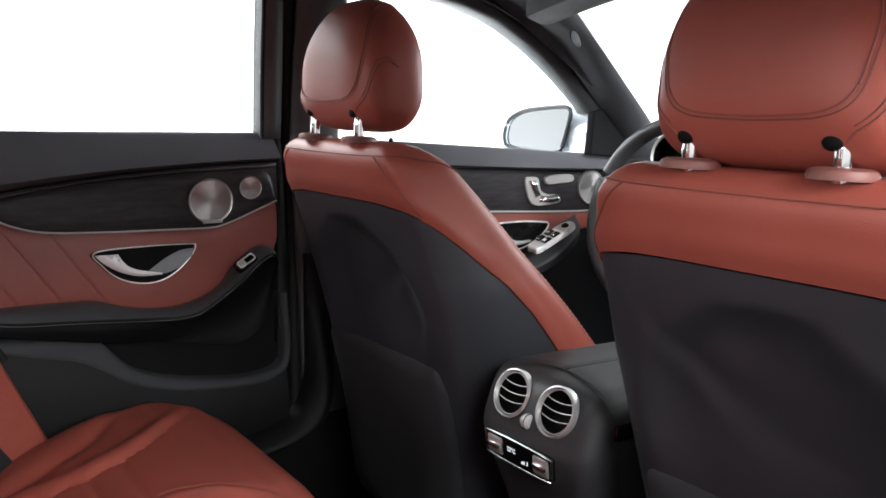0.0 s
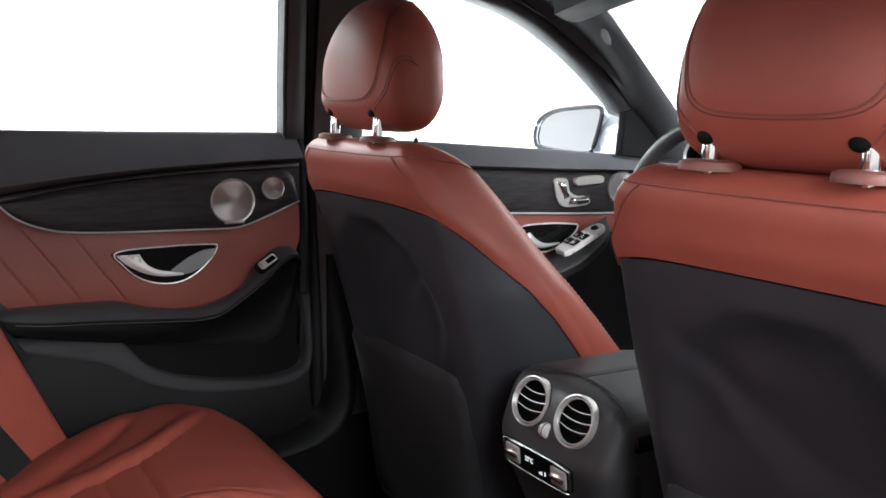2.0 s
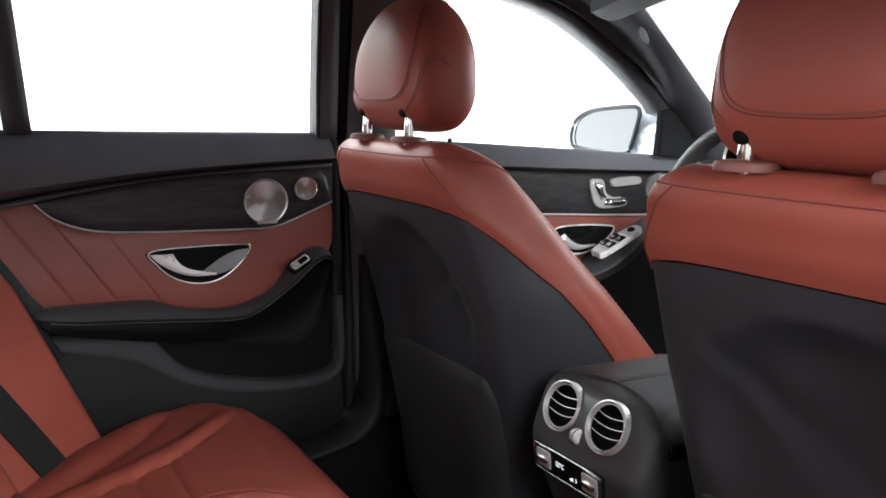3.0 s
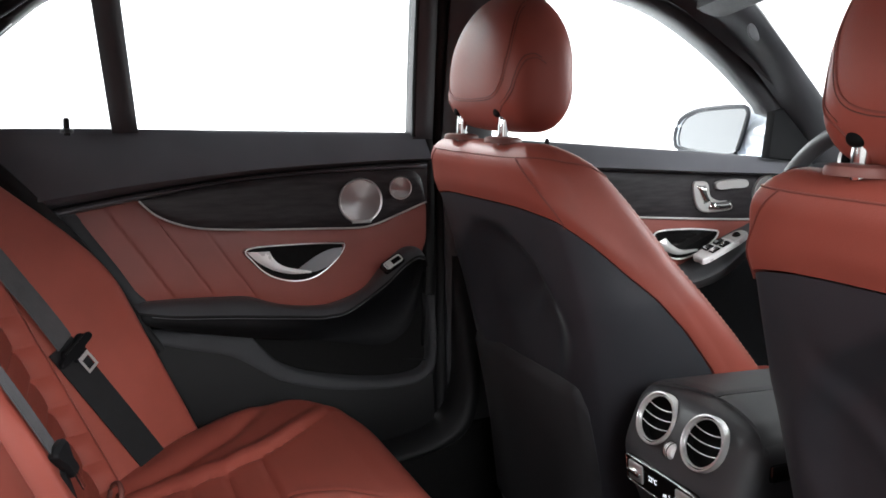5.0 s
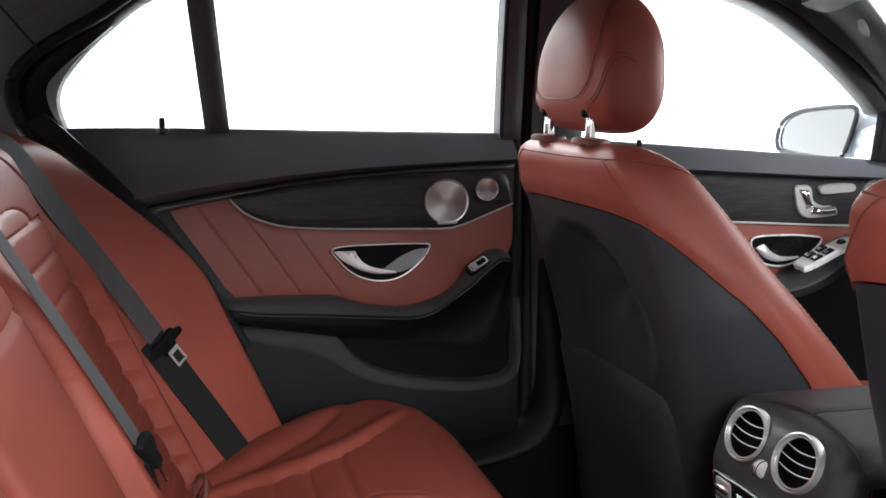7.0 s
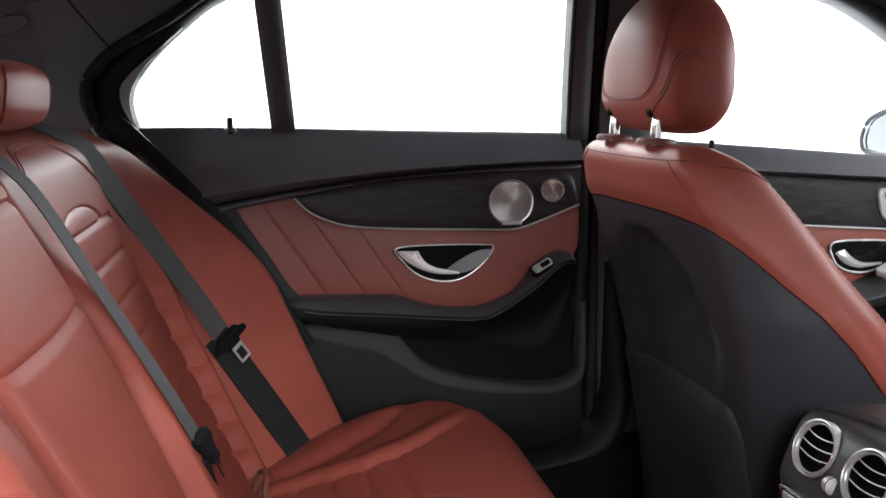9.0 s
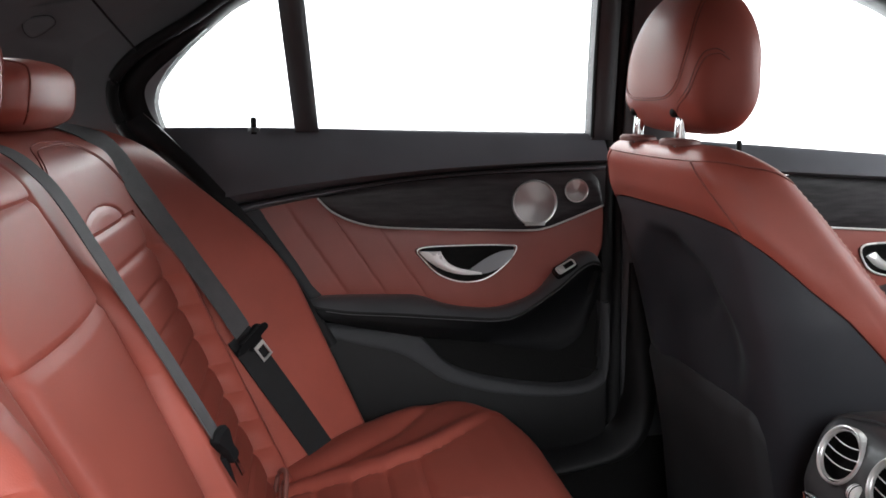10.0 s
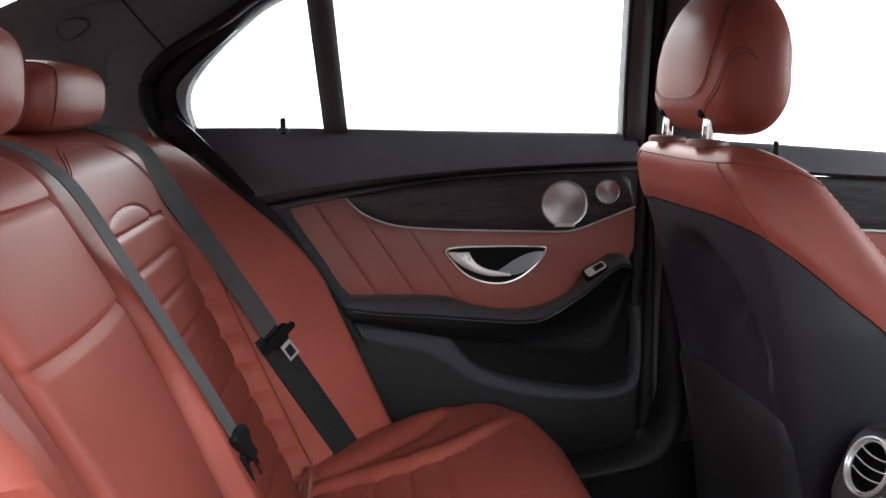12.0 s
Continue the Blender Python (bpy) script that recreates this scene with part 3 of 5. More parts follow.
def joint_left(z):
    """Where the folded armrest meets the left seat's back, which leans outwards going down."""
    return table(z, (0.45, -0.178), (0.587, -0.186), (0.667, -0.174), (0.70, -0.164), (0.784, -0.122), (0.845, -0.105))


def joint_right(z):
    return 0.111 - 0.16 * max(0.0, 0.72 - z)


def rib(z, z_top, step, depth):
    """Soft rolls with narrow grooves between them."""
    t = ((z_top - z) / step) % 1.0
    return -depth * math.exp(-(min(t, 1 - t) * step / 0.0045) ** 2)


bench = thing("rear_bench", (0, -0.45, 0), "rear bench seat in red leather with ribbed inserts", "car seat")


def seat_relief(mid):
    def relief(x, z):
        d = abs(x - mid)
        edge = 0.124 + 0.007 * abs(math.sin(math.pi * (0.727 - z) / 0.0445)) if z < 0.727 else 0.128
        out = 0.026 * sm((d - edge + 0.003) / 0.026) * sm((0.205 - d) / 0.03) * sm((0.75 - z) / 0.12)   # rolls at both sides of the insert
        out += -0.007 * math.exp(-((d - edge) / 0.006) ** 2) * sm((0.71 - z) / 0.03)
        if z < 0.731 and d < edge:
            out += rib(z, 0.727, 0.0445, 0.0036)
        m = x - mid - 0.027
        moon = math.hypot(m, (z - 0.729) * 4.1)
        if z > 0.728:
            out += -0.003 * math.exp(-((moon - 0.095) / 0.007) ** 2) + 0.002 * sm((0.095 - moon) / 0.05)
        return out
    return relief


ARCH = [(-0.211, 0.758), (-0.190, 0.770), (-0.150, 0.795), (-0.109, 0.817), (-0.085, 0.826), (-0.055, 0.830), (0.0, 0.832), (0.055, 0.830), (0.085, 0.826), (0.109, 0.817), (0.15, 0.795)]
part("backrest", bench_panel(-0.545, lambda z: joint_left(z) - 0.001, 0.27, 0.845, seat_relief(-0.37), 230, 300, 0.020), LEATHER, bench, "red leather backrest with ribbed insert")
part("backrest", bench_panel(lambda z: joint_right(z) + 0.001, 0.545, 0.27, 0.845, seat_relief(0.35), 110, 150, 0.016), LEATHER, bench, "red leather backrest with ribbed insert")


for mid in (-0.37, 0.35):
    for lift in (0.0, -0.006):
        m = mid + 0.027
        rim_line = [(p.x, p.y) for p in spline([(m + x * (1 + lift * 4), z + lift * 0.7, 0) for x, z in ARCH], 50)]
        part("seam", tube([(x, bench_back(x, z) + seat_relief(mid)(x, z) - 0.08 * (1 - math.sqrt(max(0.0, 1 - max(0.0, (z - 0.795) / 0.05) ** 2))) + 0.0006, z) for x, z in rim_line], 0.0008), SEAM, bench, "stitched arch seam")


def arm_relief(x, z):
    out = 0.012 * (1 - ((x + 0.03) / 0.15) ** 2)
    for zz in (0.787, 0.675):
        out -= 0.005 * math.exp(-((z - zz) / 0.0035) ** 2)
    return out


part("centre_armrest", bench_panel(lambda z: joint_left(z) + 0.001, lambda z: joint_right(z) - 0.001, 0.27, 0.845, arm_relief, 70, 130, 0.010), LEATHER, bench, "folded-up red leather centre armrest")
for x0, x1 in ((-0.645, -0.547), (0.547, 0.645)):
    part("side_bolster", bench_panel(x0, x1, 0.27, 0.845, lambda x, z: 0.0, 30, 70, 0.03), LEATHER, bench, "curved red leather side bolster")


def cushion_z(x, y):
    """The bench cushion: it rises forwards, with a roll along each ribbed insert and a bolster at the door."""
    a = abs(x)
    z = table(y, (-0.62, 0.270), (-0.53, 0.298), (-0.46, 0.325), (-0.40, 0.349), (-0.35, 0.368), (-0.30, 0.383), (-0.25, 0.393), (-0.20, 0.396), (-0.15, 0.393))
    half = table(y, (-0.54, 0.130), (-0.48, 0.112), (-0.42, 0.088), (-0.37, 0.072), (-0.33, 0.072), (-0.29, 0.085), (-0.25, 0.112), (-0.20, 0.160), (-0.16, 0.215), (-0.13, 0.26))
    half += 0.006 * abs(math.sin(math.pi * (-0.319 - y) / 0.049)) * sm((-0.305 - y) / 0.02)
    d = abs(a - 0.345)
    rim = d - half
    fade = sm((-0.165 - y) / 0.10)
    z += 0.010 * math.exp(-((rim - 0.024) / 0.024) ** 2) * fade            # roll
    z -= 0.006 * math.exp(-(rim / 0.005) ** 2) * fade                      # seam of the insert
    fold = table(y, (-0.52, 0.505), (-0.43, 0.514), (-0.34, 0.537), (-0.285, 0.592), (-0.25, 0.640))
    z -= 0.005 * math.exp(-((a - fold) / 0.016) ** 2) * sm((-0.25 - y) / 0.10)
    z += 0.008 * sm((a - fold) / 0.05) * sm((-0.22 - y) / 0.12)
    z -= 0.014 * sm((a - 0.59) / 0.07)
    if rim < 0 and y < -0.305:
        z += rib(y, -0.319, 0.049, 0.006) * sm(-rim / 0.01)
    z -= 0.006 * sm((0.20 - a) / 0.05)
    return z


def cushion_fn(u, v):
    x = -0.655 + 1.31 * u
    corner = max(0.0, (abs(x) - 0.42) / 0.235)
    y_front = -0.132 - 0.15 * (1 - math.sqrt(max(0, 1 - corner ** 2))) - 0.0 * abs(x)
    if v < 0.7:
        y = -0.64 + (y_front - 0.045 + 0.64) * v / 0.7
        z = cushion_z(x, y)
    else:
        g = (v - 0.7) / 0.3
        a = min(1.0, g / 0.5) * math.pi / 2
        y = y_front - 0.045 + 0.045 * math.sin(a)
        z = cushion_z(x, y_front - 0.045) - 0.045 * (1 - math.cos(a)) - max(0, g - 0.5) * 2 * 0.14
        y -= max(0, g - 0.5) * 2 * 0.03
    side = max(0.0, (abs(x) - 0.615) / 0.04)
    z -= 0.05 * (1 - math.sqrt(max(0, 1 - min(1, side) ** 2)))
    return (x, y, z)


part("seat_cushion", sheet(cushion_fn, 240, 150, (0, 0, -0.10)), LEATHER, bench, "red leather bench cushion with ribbed seats")
part("bench_base", box((-0.64, -0.66, 0.0), (0.62, -0.22, 0.22), 0.02), CARPET, bench, "black carpeted seat base")
part("back_panel", box((-0.64, -0.90, 0.10), (0.64, -0.79, 0.79), 0.02), CARPET, bench, "black carpeted back")

for x, w, y, z, c in ((-0.375, 0.135, -0.822, 0.886, 0.043), (-0.045, 0.116, -0.803, 0.898, 0.057), (0.37, 0.135, -0.835, 0.886, 0.043)):
    bm, skin = quadric(w, 0.062, c, 3.3, (x, y, z), lambda p: (p.x * (1 - 0.05 * p.z / 0.05), p.y + 0.10 * p.z, p.z), 12)
    head = part("headrest", bm, LEATHER, bench, "low red leather rear headrest")
    at = Vector((x, y, z))
    for side in (1, -1):
        part("seam", tube([skin(d) + Vector((0, 0.0004, 0.0004)) for d in spline([(side * w * 0.88, -0.03, c), (side * w * 0.86, 0.05, c), (side * w * 0.84, 0.062, c * 0.5), (side * w * 0.86, 0.062, -c)], 40)], 0.0013), SEAM, head, "stitched seam")


# ---- rear belts ----
def ribbon(points, width, across=None, n=60, thick=0.0016):
    """A flat band; without across it lies on the bench's back."""
    pts = spline(points, n + 1)

    def fn(u, v):
        i = round(v * n)
        d = (pts[min(n, i + 1)] - pts[max(0, i - 1)]).normalized()
        p = pts[i]
        slope = (bench_back(p.x + 0.012, p.z) - bench_back(p.x - 0.012, p.z)) / 0.024
        ac = Vector(across) if across else Vector((1, slope * 0.85, 0))
        s = (ac - d * ac.dot(d)).normalized()
        return p + s * width * (u - 0.5)
    bm, lift = bmesh.new(), Vector((0.0006, thick, 0.0004))
    rows = []
    for i in range(n + 1):
        line = [fn(k / 4, i / n) for k in range(5)]
        rows.append([bm.verts.new(p + lift) for p in line] + [bm.verts.new(p) for p in reversed(line)])
    quads(bm, rows, True)
    bm.faces.new(rows[0]), bm.faces.new(rows[-1])
    return bm


def on_back(x, z, out=0.012):
    return (x, bench_back(x, z) + out, z)


belt = thing("seat_belt", (-0.56, -0.50, 0.36), "dark grey seat belt hanging over the rear bench", "seat belt", "rear seat belts")
part("webbing", ribbon([(-0.522, -0.865, 0.836), on_back(-0.526, 0.849, -0.062), on_back(-0.531, 0.834, -0.016), on_back(-0.537, 0.81, 0.000), on_back(-0.542, 0.78, 0.006), on_back(-0.550, 0.70, 0.016), on_back(-0.558, 0.60, 0.023), on_back(-0.562, 0.535, 0.026)], 0.047, (1, -0.55, 0)), WEB, belt)
part("lower_webbing", ribbon([on_back(-0.564, 0.530, 0.014), on_back(-0.571, 0.46, 0.014), on_back(-0.578, 0.39, 0.013), on_back(-0.587, 0.30, 0.010)], 0.045), WEB_DARK, belt)
tg, t_up = Vector(on_back(-0.562, 0.524, 0.034)), (Vector(on_back(-0.552, 0.65, 0.03)) - Vector(on_back(-0.568, 0.522, 0.03))).normalized()
t_x = Vector((1, (bench_back(-0.561, 0.52) - bench_back(-0.585, 0.52)) / 0.024 * 0.55, 0))
t_x = (t_x - t_up * t_x.dot(t_up)).normalized()
t_n = t_x.cross(t_up)
t_n = t_n if t_n.y > 0 else -t_n


def on_tongue(x, z, h=0.0):
    return tg + t_x * x + t_up * z + t_n * h


tongue = part("tongue", plate([on_tongue(*p) for p in ((-0.020, 0.012), (0.0, 0.010), (0.020, 0.012), (0.028, 0.005), (0.037, 0.002), (0.037, -0.006), (0.016, -0.008), (0.012, -0.016), (-0.012, -0.016), (-0.016, -0.008), (-0.037, -0.006), (-0.037, 0.002), (-0.028, 0.005))], t_n * 0.006, 0.0025, 84), HARD, belt, "black plastic belt tongue")
latch = bmesh.new()
for x0, x1, z0, z1 in ((-0.0110, -0.0082, -0.039, -0.012), (0.0082, 0.0110, -0.039, -0.012), (-0.0082, 0.0082, -0.039, -0.0355), (-0.0082, 0.0082, -0.018, -0.012)):
    plate([on_tongue(x0, z0, 0.005), on_tongue(x1, z0, 0.005), on_tongue(x1, z1, 0.005), on_tongue(x0, z1, 0.005)], t_n * 0.0025, 0.0006, bm=latch, closed_spline=False)
part("latch_plate", latch, SATIN, tongue, "bright steel latch plate", smooth=False)
part("slot", tube([on_tongue(-0.022, 0.008, 0.0082), on_tongue(0.022, 0.008, 0.0082)], 0.0018, 8), RUBBER, tongue, "belt slot")

belt2 = thing("seat_belt", (-0.21, -0.57, 0.40), "dark grey centre seat belt plugged in beside the armrest", "seat belt", "rear seat belts")
part("webbing", ribbon([(-0.118, -0.86, 0.842), on_back(-0.125, 0.849, -0.056), on_back(-0.138, 0.834, -0.008), on_back(-0.150, 0.81, 0.010), on_back(-0.160, 0.78, 0.017), on_back(-0.169, 0.72, 0.022), on_back(-0.180, 0.66, 0.026),
                        on_back(-0.190, 0.61, 0.029), on_back(-0.200, 0.56, 0.031), on_back(-0.211, 0.51, 0.032), on_back(-0.215, 0.495, 0.034)], 0.023, (1, -0.25, 0)), WEB, belt2)
bt = Vector(on_back(-0.213, 0.500, 0.034))
b_up = (Vector(on_back(-0.187, 0.60, 0.03)) - Vector(on_back(-0.213, 0.500, 0.03))).normalized()
b_x = Vector((1, -0.6, 0))
b_x = (b_x - b_up * b_x.dot(b_up)).normalized()
b_n = b_x.cross(b_up)
b_n = b_n if b_n.y > 0 else -b_n


def on_buckle(x, z, h=0.0):
    return bt + b_x * x * 0.62 + b_up * z * 0.9 + b_n * h * 0.8


buckle = part("buckle", plate([on_buckle(*p) for p in ((-0.020, 0.012), (0.020, 0.012), (0.020, -0.004), (0.014, -0.018), (0.010, -0.034), (-0.010, -0.034), (-0.014, -0.018), (-0.020, -0.004))], b_n * 0.010, 0.004, 48), HARD, belt2, "black belt buckle")
part("latch_plate", plate([on_buckle(-0.004, -0.030, 0.006), on_buckle(0.004, -0.030, 0.006), on_buckle(0.004, -0.060, 0.004), on_buckle(-0.004, -0.060, 0.004)], b_n * 0.003, 0.001, closed_spline=False), POLISH, buckle, "steel latch")
guide_bm = tube([(-0.486, -0.528, 0.296), (-0.490, -0.520, 0.335), (-0.472, -0.510, 0.347), (-0.446, -0.508, 0.340), (-0.440, -0.512, 0.296)], 0.0035, 24, 8)
guide_bm = tube([(-0.474, -0.520, 0.296), (-0.476, -0.515, 0.325), (-0.468, -0.509, 0.334), (-0.456, -0.508, 0.330), (-0.452, -0.512, 0.296)], 0.0022, 24, 8, bm=guide_bm)
guide = part("fixing_guide", guide_bm, COLLAR, bench, "small red plastic child seat guide")
part("stalk", tube([bt + Vector((0, 0.0, -0.02)), bt + Vector((-0.006, 0.012, -0.07)), bt + Vector((-0.012, 0.030, -0.13))], 0.008, 12, 8), HARD, belt2, "black belt stalk")


# ---- left rear door ----
def on_x(pairs, x):
    return [(x, y, z) for y, z in pairs]


rear_door = thing("rear_door", (-0.72, -0.30, 0.22), "closed rear car door with black, wood and red leather trim", "car door")
SILL = [(-0.775, 0.838), (-0.552, 0.838), (-0.274, 0.832), (0.018, 0.826), (0.042, 0.825)]
ROLL = [(-0.64, 0.700), (-0.597, 0.711), (-0.462, 0.735), (-0.274, 0.759), (-0.081, 0.772), (0.044, 0.776)]
part("upper_trim", strip(on_x(ROLL, -0.700), on_x(SILL, -0.712), 70, 16,
                         lambda u, v: (0.030 * min(1, u / 0.12) ** 0.6 * (1 - max(0, u - 0.12) / 0.88) ** 0.75 - 0.004 * u, 0, 0), (-0.05, 0, 0)), TRIM_TOP, rear_door, "soft black upper door trim")
LIP = [(y, z - 0.004) for y, z in ROLL]
LIP2 = [(-0.60, 0.690), (-0.56, 0.703), (-0.451, 0.724), (-0.321, 0.746), (-0.178, 0.758), (-0.06, 0.761), (0.044, 0.762)]
part("trim_roll", strip(on_x(LIP2, -0.698), on_x(LIP, -0.695), 60, 8, pillow(0.006, 2.0, 40), (-0.03, 0, 0)), TRIM_TOP, rear_door, "rolled black edge under the upper trim")
part("stitching", stitches([(-0.682, y, z - 0.003) for y, z in ROLL[1:]], 120, 0.0042, 0.0005), THREAD, rear_door, "dark seam stitching", kind="stuff")
part("seam", tube([(-0.688, y, z - 0.001) for y, z in ROLL], 0.0014, 60), RUBBER, rear_door, "dark seam")

CHROME_LINE = [(-0.451, 0.723), (-0.440, 0.711), (-0.426, 0.699), (-0.398, 0.685), (-0.355, 0.674), (-0.274, 0.668), (-0.160, 0.664), (-0.088, 0.662), (-0.060, 0.666), (-0.030, 0.676), (0.040, 0.703)]
WOOD_TOP = [(-0.451, 0.724), (-0.430, 0.728), (-0.321, 0.745), (-0.178, 0.757), (-0.08, 0.760), (0.005, 0.760), (0.024, 0.754), (0.034, 0.738), (0.039, 0.705)]
part("wood_panel", strip(on_x(CHROME_LINE, -0.694), on_x(WOOD_TOP, -0.694), 80, 10, pillow(0.005, 6, 40), (-0.02, 0, 0)), WOOD, rear_door, "dark open-pore wood inlay")
part("trim_surround", strip(on_x([(-0.02, 0.672), (0.040, 0.700), (0.048, 0.703)], -0.699), on_x([(-0.02, 0.762), (0.03, 0.762), (0.048, 0.762)], -0.699), 12, 8, None, (-0.02, 0, 0)), SOFT, rear_door, "black trim beside the wood")
part("chrome_strip", tube(on_x(CHROME_LINE, -0.690), 0.0017, 90, 6), SATIN, rear_door, "thin chrome strip under the wood")
INS_BOT = [(-0.442, 0.548), (-0.438, 0.548), (-0.332, 0.545), (-0.274, 0.542), (-0.225, 0.522), (-0.145, 0.518), (-0.076, 0.540), (-0.040, 0.575), (0.020, 0.585), (0.041, 0.625)]
INS_TOP = [(-0.548, 0.708), (-0.500, 0.716), (-0.452, 0.722), (-0.426, 0.698), (-0.398, 0.684), (-0.355, 0.672), (-0.274, 0.666), (-0.160, 0.662), (-0.088, 0.660), (-0.060, 0.664), (-0.030, 0.674), (0.041, 0.702)]


ins_a, ins_b = spline(on_x(INS_BOT, -0.700), 221), spline(on_x(INS_TOP, -0.700), 221)


def insert_skin(u, v):
    p = ins_a[round(v * 220)].lerp(ins_b[round(v * 220)], u)
    p.x += 0.006 * (1 - abs(2 * u - 1) ** 4)
    for y0 in (-0.504, -0.440, -0.376):  # overlapping folds
        d = p.y - y0 - (0.713 - p.z) * 0.66
        p.x -= 0.0006 * math.exp(-(d / 0.004) ** 2) + 0.0012 * sm((d + 0.05) / 0.05) * (d < 0)
    return p


insert = part("leather_insert", sheet(insert_skin, 24, 220, (-0.02, 0, 0)), LEATHER_SHADED, rear_door, "red leather door insert with slanting seams")
part("edge_trim", strip(on_x([(-0.470, 0.545), (-0.590, 0.700)], -0.699), on_x([(-0.441, 0.548), (-0.547, 0.708)], -0.697), 20, 6, pillow(0.006, 2, 40), (-0.02, 0, 0)), MATTE, rear_door, "slanting black strip behind the leather")
part("door_edge", strip(on_x([(0.038, 0.43), (0.041, 0.48), (0.043, 0.60), (0.044, 0.78), (0.045, 0.82)], -0.70), on_x([(0.058, 0.42), (0.064, 0.48), (0.065, 0.60), (0.061, 0.78), (0.056, 0.825)], -0.705), 20, 5, pillow(0.006, 2, 40), (-0.04, 0, 0)), RUBBER, rear_door, "black front edge of the door")


def grille(name, y, z, r, x, parent, ray=True):
    dome = [(r * k, 0.0040 + 0.0006 * (1 - k * k)) for k in (0.90, 0.75, 0.6, 0.45, 0.3, 0.15, 0.0)]
    disc = part(name, lathe(dome, (x, y, z), (1, -0.02, 0.03), 48), SPUN, parent, "round brushed metal loudspeaker grille")
    part("rim", lathe([(r * 0.97, -0.004), (r, -0.002), (r, 0.004), (r * 0.975, 0.0062), (r * 0.945, 0.0060), (r * 0.925, 0.0040), (r * 0.90, 0.0036)], (x, y, z), (1, -0.02, 0.03), 48), RING, disc, "bright turned rim")
    if ray:
        part("badge", box((x + 0.0055, y - r * 0.45, z - r * 0.98), (x + 0.0090, y + r * 0.45, z - r * 0.83), 0.001, 1), RING, disc, "small bright badge")
    return disc


grille("speaker_grille", -0.084, 0.7095, 0.0395, -0.690, rear_door)
grille("tweeter_grille", -0.010, 0.7295, 0.0205, -0.690, rear_door, False)

# handle: chrome frame round a recess, lever inside
HANDLE = [(-0.286, 0.636), (-0.200, 0.640), (-0.125, 0.638), (-0.111, 0.634), (-0.122, 0.613), (-0.150, 0.588), (-0.180, 0.575), (-0.215, 0.575), (-0.250, 0.588), (-0.276, 0.612)]


def shrink(pairs, k, dy=0.0, dz=0.0):
    my, mz = sum(p[0] for p in pairs) / len(pairs), sum(p[1] for p in pairs) / len(pairs)
    return [(my + (y - my) * k + dy, mz + (z - mz) * k + dz) for y, z in pairs]


part("door_core", box((-0.762, -0.60, 0.24), (-0.724, 0.052, 0.812), 0.004), CARPET, rear_door, "dark inside of the door")
handle = part("door_handle", plate(on_x(HANDLE, -0.697), (0.0075, 0, 0), 0.003, 60), COLLAR, rear_door, "red surround of the handle recess")
part("bezel", tube(on_x(shrink(HANDLE, 0.96), -0.6885), 0.0009, 80, 8, True), RING, handle, "chrome rim")
# no real hollow: a near-black plate gives the recess its shade
part("recess", plate(on_x(shrink(HANDLE, 0.93), -0.6905), (0.0015, 0, 0), 0.001, 60), VOID, handle, "near-black plate for the shade in the recess")
part("lever", strip([(-0.687, -0.284, 0.630), (-0.685, -0.267, 0.613), (-0.684, -0.240, 0.597), (-0.684, -0.210, 0.589), (-0.686, -0.175, 0.588)],
                    [(-0.682, -0.247, 0.630), (-0.682, -0.242, 0.620), (-0.682, -0.231, 0.608), (-0.683, -0.212, 0.599), (-0.686, -0.175, 0.591)], 40, 8,
                    lambda u, v: (0.004 * math.sin(math.pi * u) * (1 - v ** 3), 0, 0), (-0.004, 0, 0)), BRIGHT, handle, "satin chrome pull lever")
# a grey wedge painted as the reflection in the gloss black recess
part("recess_reflection", strip([(-0.6885, -0.200, 0.594), (-0.6885, -0.172, 0.589), (-0.6885, -0.145, 0.598), (-0.6885, -0.122, 0.617)], [(-0.6885, -0.190, 0.601), (-0.6885, -0.165, 0.617), (-0.6885, -0.140, 0.627), (-0.6885, -0.118, 0.629)], 16, 10, lambda u, v: (0.004 * v * (1 - u), 0, 0), (-0.001, 0, 0)), GREY, handle, "grey patch for the reflection in the recess")

ARM_TOP = [(-0.475, 0.548), (-0.455, 0.557), (-0.400, 0.558), (-0.332, 0.556), (-0.285, 0.553), (-0.235, 0.536), (-0.185, 0.528), (-0.135, 0.530), (-0.080, 0.551), (-0.047, 0.588), (-0.012, 0.617), (0.012, 0.622), (0.030, 0.612), (0.042, 0.590)]
ARM_BOT = [(-0.690, -0.468, 0.536), (-0.674, -0.448, 0.522), (-0.668, -0.400, 0.510), (-0.668, -0.340, 0.498), (-0.670, -0.280, 0.486), (-0.676, -0.230, 0.478), (-0.684, -0.180, 0.470), (-0.694, -0.130, 0.458), (-0.70, -0.080, 0.446), (-0.70, -0.030, 0.444), (-0.70, 0.008, 0.470), (-0.70, 0.030, 0.520), (-0.70, 0.042, 0.570)]


CREASE = [(-0.690, -0.476, 0.544), (-0.658, -0.440, 0.543), (-0.644, -0.400, 0.540), (-0.643, -0.321, 0.534), (-0.643, -0.206, 0.523), (-0.643, -0.157, 0.520), (-0.643, -0.117, 0.528), (-0.643, -0.054, 0.568), (-0.644, -0.016, 0.600), (-0.650, 0.008, 0.611), (-0.664, 0.026, 0.606), (-0.690, 0.042, 0.584)]
arm_bm = strip(CREASE, on_x(ARM_TOP, -0.698), 90, 10, lambda u, v: (0.004 * math.sin(math.pi * u), 0, 0.008 * math.sin(math.pi * u) * (1 - abs(2 * v - 1) ** 8)))
arm = part("armrest", arm_bm, SOFT, rear_door, "padded black armrest with pull")
